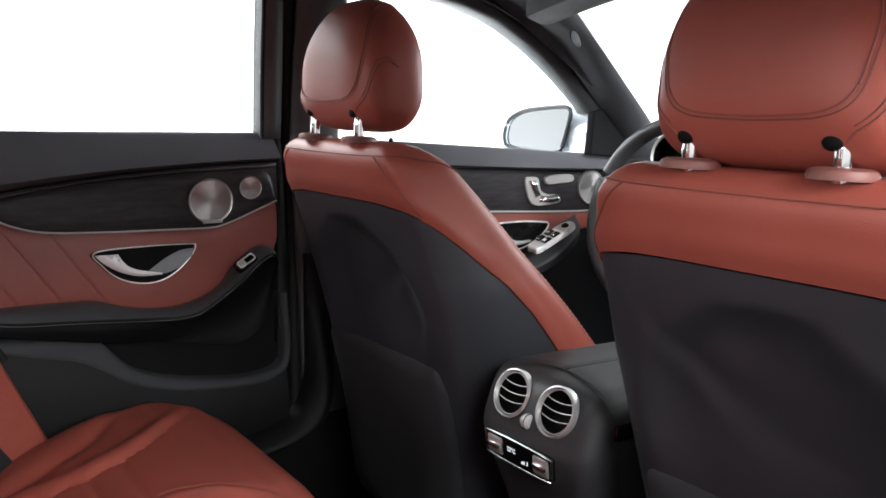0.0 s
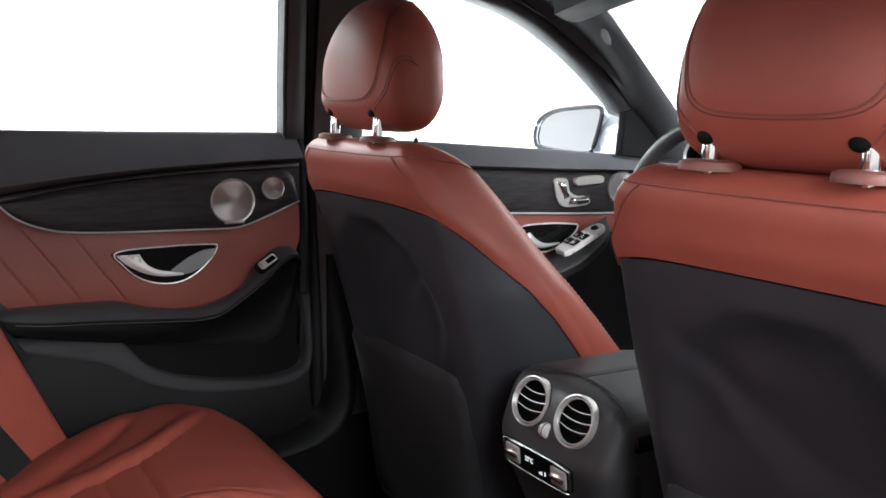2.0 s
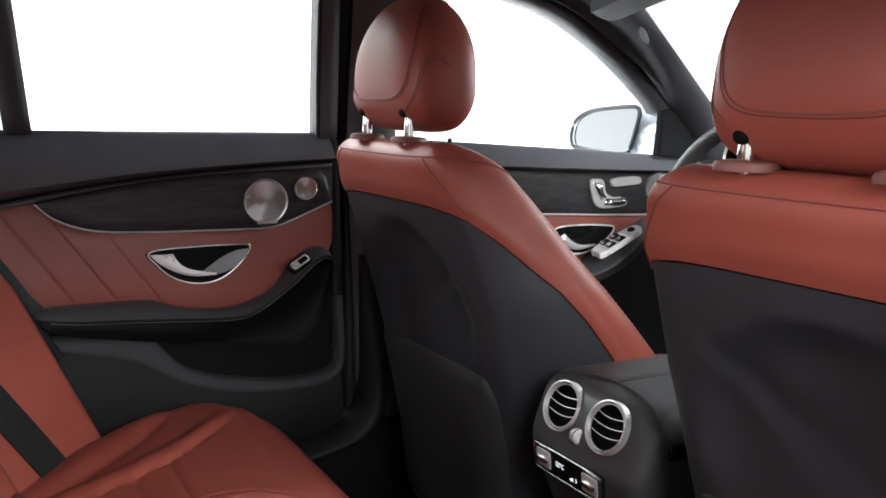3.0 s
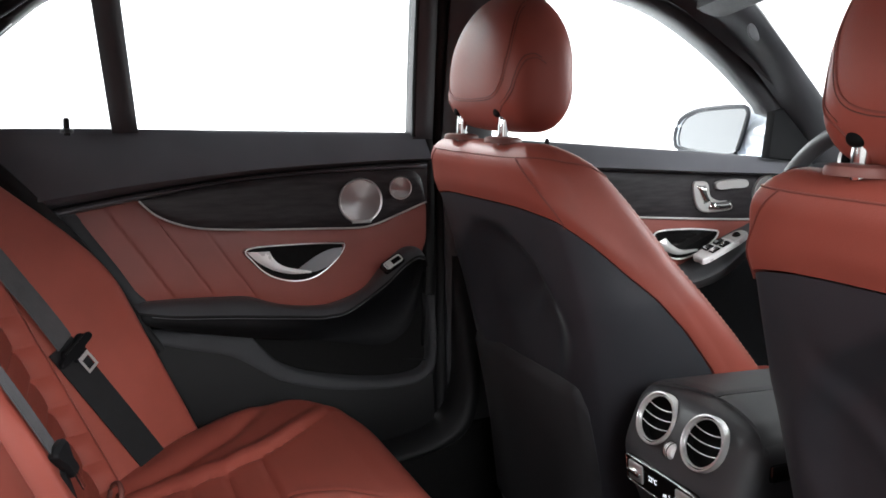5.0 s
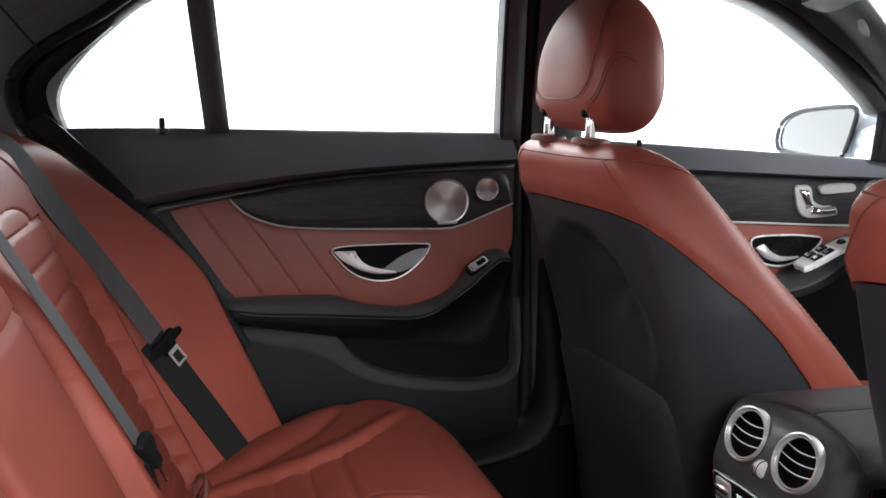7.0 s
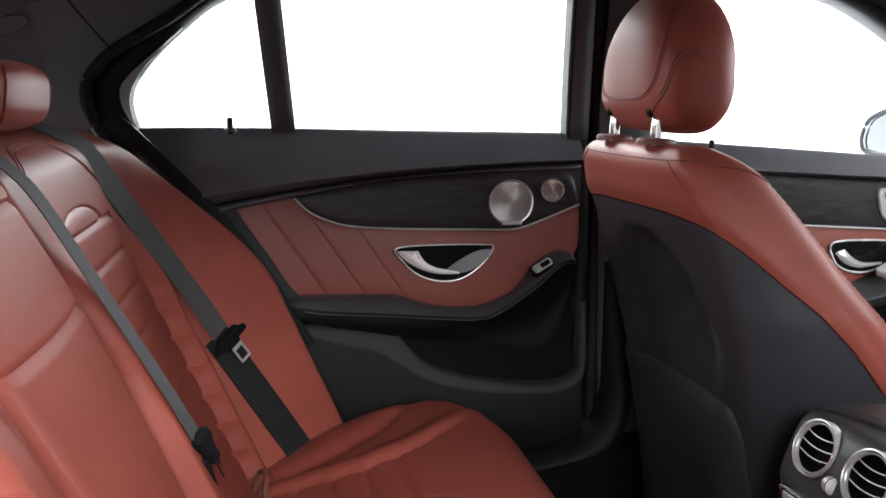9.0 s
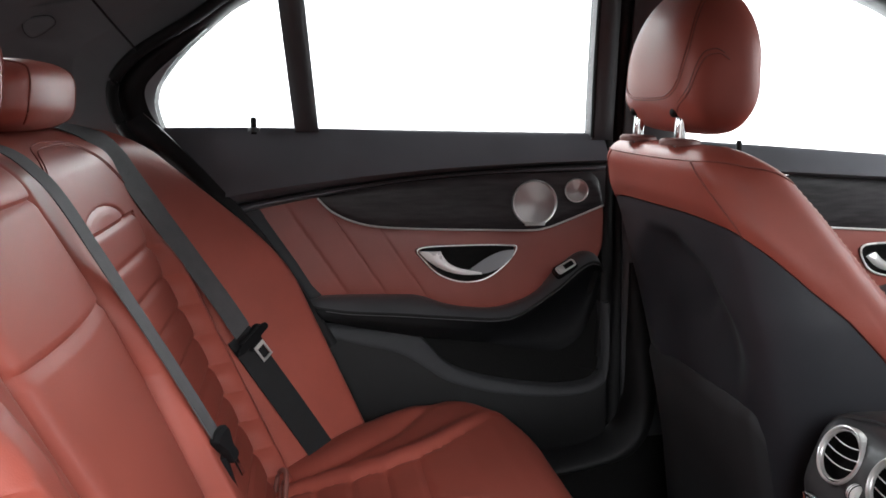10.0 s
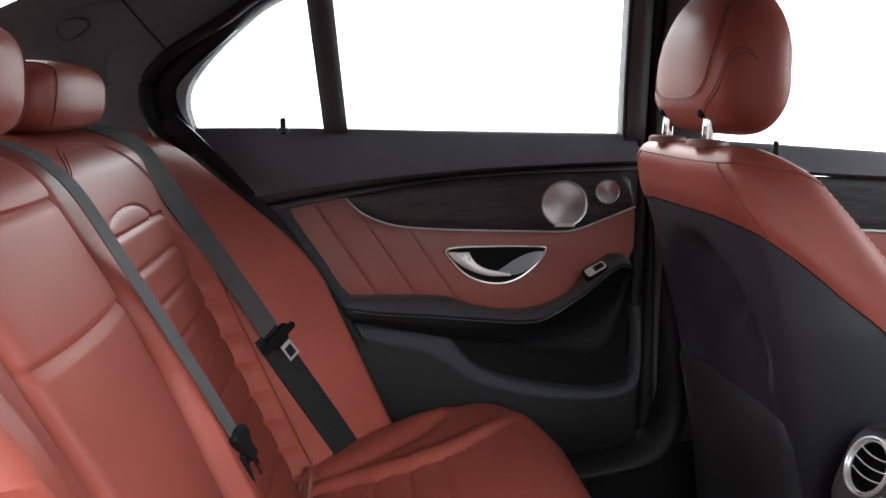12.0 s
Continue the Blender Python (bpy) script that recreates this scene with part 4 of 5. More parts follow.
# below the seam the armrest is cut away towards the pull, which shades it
# its colour is far darker than the top's, to deepen that shade
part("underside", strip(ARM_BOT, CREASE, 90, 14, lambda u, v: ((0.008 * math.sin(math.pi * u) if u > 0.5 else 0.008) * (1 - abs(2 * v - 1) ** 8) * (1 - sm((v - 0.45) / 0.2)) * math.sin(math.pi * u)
                                                             - 0.034 * math.sin(math.pi * u) ** 0.7 * sm((v - 0.45) / 0.25), 0, 0)), HARD, arm, "black plastic underside, darkened for shade")
part("seam", tube([Vector(p) + Vector((0.0005, 0, 0)) for p in CREASE], 0.0016, 90), RUBBER, arm, "seam line")
part("stitching", stitches([Vector(p) + Vector((0.0004, 0, -0.004)) for p in CREASE[1:-1]], 130, 0.0042, 0.0006), GREY_THREAD, arm, "seam stitching", kind="stuff")


def arm_bulge(u, v):
    e = 1 - abs(2 * v - 1) ** 10
    push = (u / 0.64) ** 0.55 if u < 0.64 else 1 - ((u - 0.64) / 0.36) ** 1.7
    return (0.056 * push * e, 0, 0)


s_al = Vector((-0.016, 0.038, 0.0163)).normalized()
s_up = Vector((-0.55, -0.25, 0.62)).normalized()
s_up = (s_up - s_al * s_up.dot(s_al)).normalized()
s_n = s_al.cross(s_up)
s_n = s_n if s_n.x > 0 else -s_n
s_mid = Vector((-0.648, -0.040, 0.6015))


def on_switch(a, b, h=0.0):
    return s_mid + s_al * a + s_up * b + s_n * h


def rounded(fn, w, h, r, lift):
    return [fn(sx * (w - r) + r * math.cos(g), sy * (h - r) + r * math.sin(g), lift) for sx, sy, g0 in ((1, 1, 0), (-1, 1, 90), (-1, -1, 180), (1, -1, 270)) for g in (radians(g0), radians(g0 + 45), radians(g0 + 90))]


sw = part("switch_plate", plate(rounded(on_switch, 0.023, 0.0105, 0.005, -0.004), s_n * 0.010, 0.002, closed_spline=False), GLOSS, arm, "black window switch plate")
part("switch_rim", tube(rounded(on_switch, 0.0185, 0.0060, 0.003, 0.0062), 0.0017, None, 6, True), SATIN, sw, "chrome rim of the switch")
part("window_switch", box((-0.004, -0.005, 0), (0.008, 0.005, 0.004), 0.002, 2, Matrix(((*[c for c in (s_al.x, s_up.x, s_n.x)], s_mid.x), (s_al.y, s_up.y, s_n.y, s_mid.y), (s_al.z, s_up.z, s_n.z, s_mid.z), (0, 0, 0, 1))) @ Matrix.Translation((-0.012, 0, 0.005))), SATIN, sw, "chrome window switch")

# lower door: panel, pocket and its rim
# painted near black for the shade inside the pocket
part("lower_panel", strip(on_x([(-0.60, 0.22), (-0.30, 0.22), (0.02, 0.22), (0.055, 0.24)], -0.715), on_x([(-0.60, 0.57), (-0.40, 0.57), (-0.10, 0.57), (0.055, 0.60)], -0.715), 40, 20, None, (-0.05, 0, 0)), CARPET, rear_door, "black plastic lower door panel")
RIM = [(-0.52, 0.512), (-0.44, 0.506), (-0.36, 0.495), (-0.295, 0.484), (-0.278, 0.477), (-0.256, 0.452), (-0.233, 0.429), (-0.198, 0.411), (-0.15, 0.397), (-0.08, 0.384), (-0.018, 0.379), (0.025, 0.385), (0.042, 0.400), (0.046, 0.425), (0.044, 0.47), (0.040, 0.53)]
RIM_OUT = [(-0.53, 0.500), (-0.44, 0.488), (-0.39, 0.474), (-0.32, 0.455), (-0.275, 0.428), (-0.242, 0.405), (-0.192, 0.386), (-0.13, 0.372), (-0.047, 0.3635), (0.015, 0.3665), (0.049, 0.385), (0.0575, 0.42), (0.057, 0.47), (0.054, 0.53)]
part("map_pocket", strip(on_x(RIM_OUT, -0.684), on_x(RIM, -0.692), 110, 10, lambda u, v: (0.004 * (1 - abs(2 * u - 1) ** 3), 0, 0), (-0.03, 0, 0)), MATTE, rear_door, "moulded black door pocket")
KICK_TOP = [(y, z + 0.004) for y, z in RIM_OUT[:11]]
# darker than the pocket rim, since the rim catches more light
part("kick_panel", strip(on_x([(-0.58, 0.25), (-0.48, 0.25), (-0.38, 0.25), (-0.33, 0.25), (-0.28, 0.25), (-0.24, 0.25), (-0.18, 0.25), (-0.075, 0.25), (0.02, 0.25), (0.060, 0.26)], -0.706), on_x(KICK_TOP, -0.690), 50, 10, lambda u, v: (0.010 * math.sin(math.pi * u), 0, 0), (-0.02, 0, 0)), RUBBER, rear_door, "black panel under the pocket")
part("pocket_divider", tube(on_x([(-0.004, 0.412), (0.040, 0.406)], -0.696), 0.0015, 8), HARD, rear_door, "edge in the pocket")

# window frame, divider and panes
frame_bm = strip([lean(*p) for p in WIN_IN], [lean(*p) for p in WIN_OUT], 70, 8, lambda u, v: (0.014 * math.sin(math.pi * u) ** 0.8, 0, 0), (-0.04, 0, 0))
win = part("window_frame", frame_bm, RUBBER, rear_door, "black frame round the rear window")
# the black rubber's lit edge is laid on as a narrow grey band
FADE = (0.02, 0.15, 0.24, 0.20, 0.08, 0.01)
reveal_out = [lean(a[0] + (b[0] - a[0]) * f, a[1] + (b[1] - a[1]) * f) + Vector((0.004 + 0.014 * math.sin(math.pi * f) ** 0.8, 0, 0)) for a, b, f in zip(WIN_IN, WIN_OUT, FADE)]
part("reveal", strip([lean(*p) + Vector((0.003, 0, 0)) for p in WIN_IN[:6]], reveal_out, 40, 6, None, (-0.004, 0, 0)), GREY, win, "rubber edge beside the quarter pane, painted grey as lit")
part("front_post", strip([lean(0.018, 0.815), lean(0.013, 0.92), lean(0.007, 1.04), lean(0.004, 1.10)], [lean(0.056, 0.815), lean(0.052, 0.92), lean(0.045, 1.04), lean(0.042, 1.10)], 20, 6, pillow(0.008, 2, 60), (-0.04, 0, 0)), SOFT, win, "black front post of the frame")
part("glass_channel", tube([lean(0.020, 0.82), lean(0.014, 0.92), lean(0.009, 1.03), lean(0.007, 1.09)], 0.004, 16), RUBBER, win, "rubber glass channel")
part("divider", strip([lean(-0.485, 0.831), lean(-0.495, 0.93), lean(-0.506, 1.04), lean(-0.510, 1.07)], [lean(-0.446, 0.831), lean(-0.455, 0.93), lean(-0.465, 1.04), lean(-0.469, 1.07)], 16, 6, pillow(0.010, 2.2, 60), (-0.03, 0, 0)), SOFT, win, "black bar between the panes")
pane = part("pane", sheet(lambda u, v: lean(-0.470 + 0.485 * u - 0.012 * v, 0.815 + 0.28 * v, 0.02), 4, 4, (-0.004, 0, 0)), GLASS, win, "clear side window")
pane.visible_shadow = False
pane2 = part("pane", sheet(lambda u, v: lean(-0.72 + 0.24 * u - 0.01 * v + 0.10 * v * (1 - u), 0.815 + 0.26 * v, 0.02), 4, 4, (-0.004, 0, 0)), GLASS, win, "clear quarter window")
pane2.visible_shadow = False
knob = part("lock_knob", lathe([(0.0048, -0.01), (0.0048, 0.014), (0.0035, 0.017), (0.0, 0.0175)], (-0.690, -0.550, 0.838), (0, 0, 1), 16), RUBBER, rear_door, "black lock pin")
part("collar", lathe([(0.010, -0.006), (0.0095, -0.001), (0.008, 0.0008), (0.006, 0.0012), (0.0045, -0.002)], (-0.690, -0.550, 0.838), (0, 0, 1), 20), SOFT, knob, "black collar")
part("outer_skin", box((-0.84, -0.80, -0.05), (-0.77, 0.05, 0.80), 0.03, 3), SILVER, rear_door, "silver outer door skin")


# ---- left front door ----
front_door = thing("front_door", (-0.72, 0.55, 0.22), "closed front car door with black and red trim", "car door")
F_SILL = [(0.10, 0.818), (0.266, 0.808), (0.587, 0.785), (0.82, 0.767), (0.95, 0.752), (1.02, 0.745)]
F_ROLL = [(0.10, 0.765), (0.266, 0.757), (0.587, 0.739), (0.82, 0.728), (0.95, 0.722), (1.02, 0.72)]
part("upper_trim", strip(on_x(F_ROLL, -0.705), on_x(F_SILL, -0.712), 50, 14, lambda u, v: (0.034 * min(1, u / 0.12) ** 0.6 * (1 - max(0, u - 0.12) / 0.88) ** 0.75 - 0.004 * u, 0, 0), (-0.05, 0, 0)), TRIM_TOP, front_door, "soft black upper door trim")
part("wood_panel", strip(on_x([(0.10, 0.668), (0.40, 0.658), (0.543, 0.650), (0.70, 0.640), (0.82, 0.635), (0.870, 0.642), (0.92, 0.665)], -0.704), on_x([(0.10, 0.762), (0.40, 0.748), (0.587, 0.738), (0.70, 0.732), (0.82, 0.726), (0.88, 0.722), (0.92, 0.715)], -0.704), 50, 8, pillow(0.004, 6, 40), (-0.02, 0, 0)), WOOD, front_door, "dark wood inlay")
part("chrome_strip", tube(on_x([(0.10, 0.666), (0.40, 0.657), (0.543, 0.649), (0.70, 0.639), (0.82, 0.634), (0.870, 0.641), (0.92, 0.664)], -0.698), 0.0021, 60, 6), SATIN, front_door, "thin chrome strip")
part("leather_insert", strip(on_x([(0.10, 0.50), (0.45, 0.50), (0.60, 0.52), (0.70, 0.56), (0.82, 0.59), (0.92, 0.60)], -0.708), on_x([(0.10, 0.664), (0.40, 0.655), (0.543, 0.647), (0.70, 0.637), (0.82, 0.632), (0.92, 0.645)], -0.706), 50, 10, pillow(0.005, 4, 20), (-0.02, 0, 0)), LEATHER_SHADED, front_door, "red leather door insert")
grille("speaker_grille", 0.830, 0.689, 0.0395, -0.698, front_door)

part("door_core", box((-0.765, 0.09, 0.20), (-0.728, 1.10, 0.745), 0.004), CARPET, front_door, "dark inside of the door")
# seat switches shaped like a seat
seat_sw = part("seat_switch", plate(on_x([(0.632, 0.715), (0.650, 0.720), (0.668, 0.716), (0.676, 0.690), (0.700, 0.678), (0.728, 0.676), (0.735, 0.660), (0.700, 0.655), (0.662, 0.656), (0.642, 0.672)], -0.699), (0.006, 0, 0), 0.002, 50), SATIN, front_door, "seat-shaped silver switch plate")
part("back_key", strip(on_x([(0.640, 0.712), (0.650, 0.690), (0.660, 0.672)], -0.693), on_x([(0.664, 0.712), (0.668, 0.692), (0.680, 0.678)], -0.693), 12, 6, pillow(0.008, 2.5, 6), (-0.003, 0, 0)), CHROME, seat_sw, "chrome backrest key")
part("seat_key", strip(on_x([(0.672, 0.662), (0.700, 0.658), (0.732, 0.660)], -0.693), on_x([(0.676, 0.678), (0.700, 0.676), (0.730, 0.678)], -0.693), 12, 6, pillow(0.010, 2.5, 6), (-0.003, 0, 0)), POLISH, seat_sw, "chrome cushion key")
part("memory_keys", plate(on_x([(0.690, 0.717), (0.730, 0.722), (0.768, 0.720), (0.772, 0.706), (0.735, 0.702), (0.695, 0.702)], -0.699), (0.008, 0, 0), 0.002, 40), SATIN, front_door, "silver memory keys")
F_HANDLE = [(0.545, 0.618), (0.62, 0.622), (0.690, 0.616), (0.704, 0.610), (0.690, 0.592), (0.655, 0.571), (0.616, 0.560), (0.575, 0.566), (0.55, 0.585)]
fh = part("door_handle", plate(on_x(F_HANDLE, -0.703), (0.006, 0, 0), 0.002, 60), GLOSS, front_door, "dark glossy handle recess")
part("bezel", tube(on_x(F_HANDLE, -0.696), 0.0019, 70, 8, True), BRIGHT, fh, "chrome rim")
part("lever", strip([(-0.694, 0.552, 0.598), (-0.692, 0.570, 0.580), (-0.690, 0.60, 0.570), (-0.692, 0.65, 0.574)], [(-0.692, 0.568, 0.606), (-0.690, 0.585, 0.590), (-0.690, 0.61, 0.580), (-0.692, 0.65, 0.579)], 24, 6, pillow(0.004, 2, 8), (-0.003, 0, 0)), SATIN, fh, "satin chrome lever")
f_arm = part("armrest", strip([(-0.705, 0.10, 0.50), (-0.700, 0.45, 0.49), (-0.690, 0.60, 0.492), (-0.688, 0.69, 0.508), (-0.690, 0.77, 0.555), (-0.700, 0.80, 0.60)],
                              [(-0.705, 0.10, 0.545), (-0.700, 0.45, 0.535), (-0.690, 0.56, 0.535), (-0.690, 0.64, 0.556), (-0.695, 0.72, 0.600), (-0.700, 0.79, 0.626)], 60, 25, arm_bulge, (-0.02, 0, 0)), SOFT, front_door, "black armrest with switch panel")
axis_a, axis_b = Vector((-0.645, 0.620, 0.562)), Vector((-0.648, 0.736, 0.610))
along = (axis_b - axis_a).normalized()
side_v = Vector((-0.93, 0.10, 0.20)).normalized()
side_v = (side_v - along * side_v.dot(along)).normalized()
norm = along.cross(side_v)
norm = norm if norm.x + norm.z > 0 else -norm


def on_panel(s, t, h=0.0):
    return axis_a + along * s + side_v * t + norm * h


L = (axis_b - axis_a).length
panel = part("switch_panel", plate([on_panel(0, -0.017), on_panel(L * 0.5, -0.019), on_panel(L * 0.9, -0.015), on_panel(L, 0), on_panel(L * 0.9, 0.015), on_panel(L * 0.5, 0.019), on_panel(0, 0.018), on_panel(-0.004, 0)], norm * 0.012, 0.003, 48), BRIGHT, f_arm, "satin metal window switch panel")
for i in range(4):
    s = L * (0.13 + 0.22 * (i // 2)) + 0.006
    t = -0.009 + 0.018 * (i % 2)
    key = part("window_switch", plate([on_panel(s, t - 0.006, 0.0125), on_panel(s + 0.020, t - 0.006, 0.0125), on_panel(s + 0.020, t + 0.006, 0.0125), on_panel(s, t + 0.006, 0.0125)], norm * 0.004, 0.001, closed_spline=False), GLOSS, panel, "black window switch")
    part("key_cap", plate([on_panel(s + 0.001, t - 0.0055, 0.0163), on_panel(s + 0.008, t - 0.0055, 0.0163), on_panel(s + 0.008, t + 0.0055, 0.0163), on_panel(s + 0.001, t + 0.0055, 0.0163)], norm * 0.0025, 0.001, closed_spline=False), POLISH, key, "chrome switch edge")
part("mirror_switch", lathe([(0.0, 0.004), (0.006, 0.004), (0.009, 0.0)], on_panel(L * 0.80, 0.0, 0.0125), norm, 20), GLOSS, panel, "round mirror switch")
part("lower_panel", strip(on_x([(0.10, 0.20), (0.5, 0.20), (1.15, 0.20)], -0.715), on_x([(0.10, 0.60), (0.5, 0.60), (1.15, 0.70)], -0.715), 20, 10, None, (-0.05, 0, 0)), HARD, front_door, "black plastic lower door panel")
F_IN = [(0.165, 1.090), (0.27, 1.090), (0.367, 1.078), (0.481, 1.052), (0.576, 1.013), (0.685, 0.952), (0.796, 0.876), (0.815, 0.858)]
F_OUT = [(0.165, 1.112), (0.29, 1.112), (0.40, 1.102), (0.500, 1.076), (0.618, 1.028), (0.72, 0.975), (0.84, 0.893), (0.90, 0.83)]
fwin = part("window_frame", strip([lean(*p) for p in F_IN], [lean(*p) for p in F_OUT], 50, 8, lambda u, v: (0.012 * math.sin(math.pi * u) ** 0.8, 0, 0), (-0.04, 0, 0)), SOFT, front_door, "black frame round the front window")
part("seal", tube([lean(*p) + Vector((0.012, 0, 0)) for p in F_OUT], 0.007, 50, 8), RUBBER, fwin, "rubber seal")
part("sail_panel", plate([lean(0.810, 0.765), lean(0.812, 0.862), lean(0.835, 0.870), lean(0.93, 0.79), lean(0.94, 0.752)], (0.02, 0, 0), 0.004, closed_spline=False), HARD, fwin, "black triangle behind the mirror")
fp = part("pane", sheet(lambda u, v: lean(0.15 + (0.78 - 0.18 * v - 0.25 * v * v) * u, 0.75 + 0.35 * v, 0.02), 4, 4, (-0.004, 0, 0)), GLASS, fwin, "clear side window")
fp.visible_shadow = False
part("lock_knob", lathe([(0.0048, -0.01), (0.0048, 0.014), (0.0035, 0.017), (0.0, 0.0175)], (-0.690, 0.285, 0.796), (0, 0, 1), 16), RUBBER, front_door, "black lock pin")
part("outer_skin", box((-0.84, 0.06, -0.05), (-0.77, 1.05, 0.74), 0.03, 3), SILVER, front_door, "silver outer door skin")

# ---- door mirror ----
mirror = thing("side_mirror", (-0.80, 0.88, 0.76), "silver door mirror with clear mirror glass", "mirror")
M_OUT = [(-1.037 + (x + 1.055) * 1.19, z) for x, z in ((-1.055, 0.812), (-1.040, 0.842), (-1.000, 0.862), (-0.940, 0.870), (-0.890, 0.873), (-0.868, 0.870), (-0.864, 0.850), (-0.885, 0.775), (-0.898, 0.762), (-0.950, 0.760), (-1.040, 0.768), (-1.056, 0.785))]


def mface(x, z, y=0.0):
    return (x, 0.855 + (x + 0.94) * 0.10 + y, z)


def mirror_shell():
    bm = bmesh.new()
    pts = spline([mface(x, z) for x, z in M_OUT], 48, True)
    mid = sum(pts, Vector()) / len(pts)
    rows = []
    for f, d in ((0.93, -0.002), (0.97, -0.006), (1.0, -0.002), (1.02, 0.02), (0.98, 0.055), (0.85, 0.085), (0.6, 0.105), (0.2, 0.115)):
        rows.append([bm.verts.new(mid + (p - mid) * f + Vector((0, d, 0))) for p in pts])
    quads(bm, rows, True)
    bm.faces.new(rows[-1])
    return bm


part("housing", mirror_shell(), SILVER, mirror, "silver painted mirror housing")
part("rim", tube([Vector(p) + Vector((0, -0.004, 0)) for p in spline([mface(*p) for p in M_OUT], 60, True)], 0.0055, None, 8, True), SHELL, mirror, "dark rim round the glass")
part("mirror_glass", plate([mface(*p) for p in shrink(M_OUT, 0.95)], (0, 0.004, 0), 0.001, 48), MIRROR, mirror, "mirror glass")
part("foot", strip([(-0.90, 0.90, 0.755), (-0.79, 0.90, 0.752), (-0.735, 0.90, 0.750)], [(-0.88, 0.90, 0.868), (-0.79, 0.90, 0.862), (-0.735, 0.90, 0.85)], 12, 8, lambda u, v: (0, -0.03 * math.sin(math.pi * u), 0), (0, 0.06, 0)), SILVER, mirror, "silver mirror foot on the door")

# ---- centre console ----
console = thing("centre_console", (0, 0.30, 0.0), "black centre console with rear air vents", "console")
PROFILE = [(0.155, 0.12), (0.130, 0.22), (0.108, 0.32), (0.086, 0.385), (0.073, 0.42), (0.066, 0.455), (0.0685, 0.475), (0.078, 0.500), (0.0885, 0.522), (0.100, 0.534), (0.120, 0.540), (0.20, 0.540), (0.40, 0.535), (0.62, 0.525), (0.80, 0.52), (1.0, 0.55)]


C_PTS = spline([(0, y, z) for y, z in PROFILE], 361)
VENT_AX = Vector((0.04, -1, 0.42)).normalized()
VENTS = [Vector((x, 0.0815, 0.510)) for x in (-0.0415, 0.0435)]


def console_skin(u, v):
    i = round(v * 360)
    p = C_PTS[i]
    d = (C_PTS[min(360, i + 1)] - C_PTS[max(0, i - 1)]).normalized()
    inward = Vector((0, d.z, -d.y))
    half = table(p.z if p.y < 0.14 else 0.55, (0.10, 0.085), (0.36, 0.096), (0.45, 0.108), (0.60, 0.112))
    t = 2 * u - 1
    s = abs(t)
    if s < 0.62:
        x, drop = (half - 0.028) * s / 0.62, 0.0
    elif s < 0.84:
        a = (s - 0.62) / 0.22 * math.pi / 2
        x, drop = half - 0.028 + 0.028 * math.sin(a), 0.028 * (1 - math.cos(a))
    else:
        x, drop = half + 0.004 * (s - 0.84) / 0.16, 0.028 + 0.22 * (s - 0.84) / 0.16
    drop += 0.006 * (min(1, s / 0.62)) ** 2
    q = p + inward * drop
    q = Vector((math.copysign(x, t), q.y, max(q.z, 0.02)))
    for c in VENTS:  # the hollow behind each vent
        w = q - c
        r = (w - VENT_AX * w.dot(VENT_AX)).length
        if w.length < 0.05:
            q -= VENT_AX * 0.022 * sm((0.0308 - r) / 0.004)
    return q


part("console_body", sheet(console_skin, 120, 360), SOFT, console, "black console body with rounded rear end")
part("foot", box((-0.075, 0.18, 0.0), (0.075, 1.0, 0.30), 0.02), HARD, console, "black console base")
for side in (-1, 1):
    def lid_skin(u, v):
        x = 0.0012 + 0.1060 * u
        y = 0.134 - 0.026 * u ** 1.6 + (0.40 - 0.134 + 0.026 * u ** 1.6) * v
        drop = 0.022 * (1 - math.sqrt(max(0, 1 - max(0, (u - 0.72) / 0.28) ** 2)))
        drop += 0.002 * (math.exp(-u / 0.02) + math.exp(-v / 0.012))
        return (side * x, y, 0.5455 - 0.008 * u * u - drop - 0.008 * v)
    lid = part("lid", sheet(lid_skin, 24, 30, (0, 0, -0.022)), SOFT, console, "black leather half of the split console lid")
    part("stitching", stitches([(side * 0.103, 0.125, 0.521), (side * 0.106, 0.20, 0.519), (side * 0.106, 0.39, 0.513)], 40, 0.004, 0.0006), THREAD, lid, "dark stitching", kind="stuff")
part("lid_rail", box((-0.114, 0.115, 0.485), (0.114, 0.42, 0.505), 0.004), GLOSS, console, "dark rail under the lid")
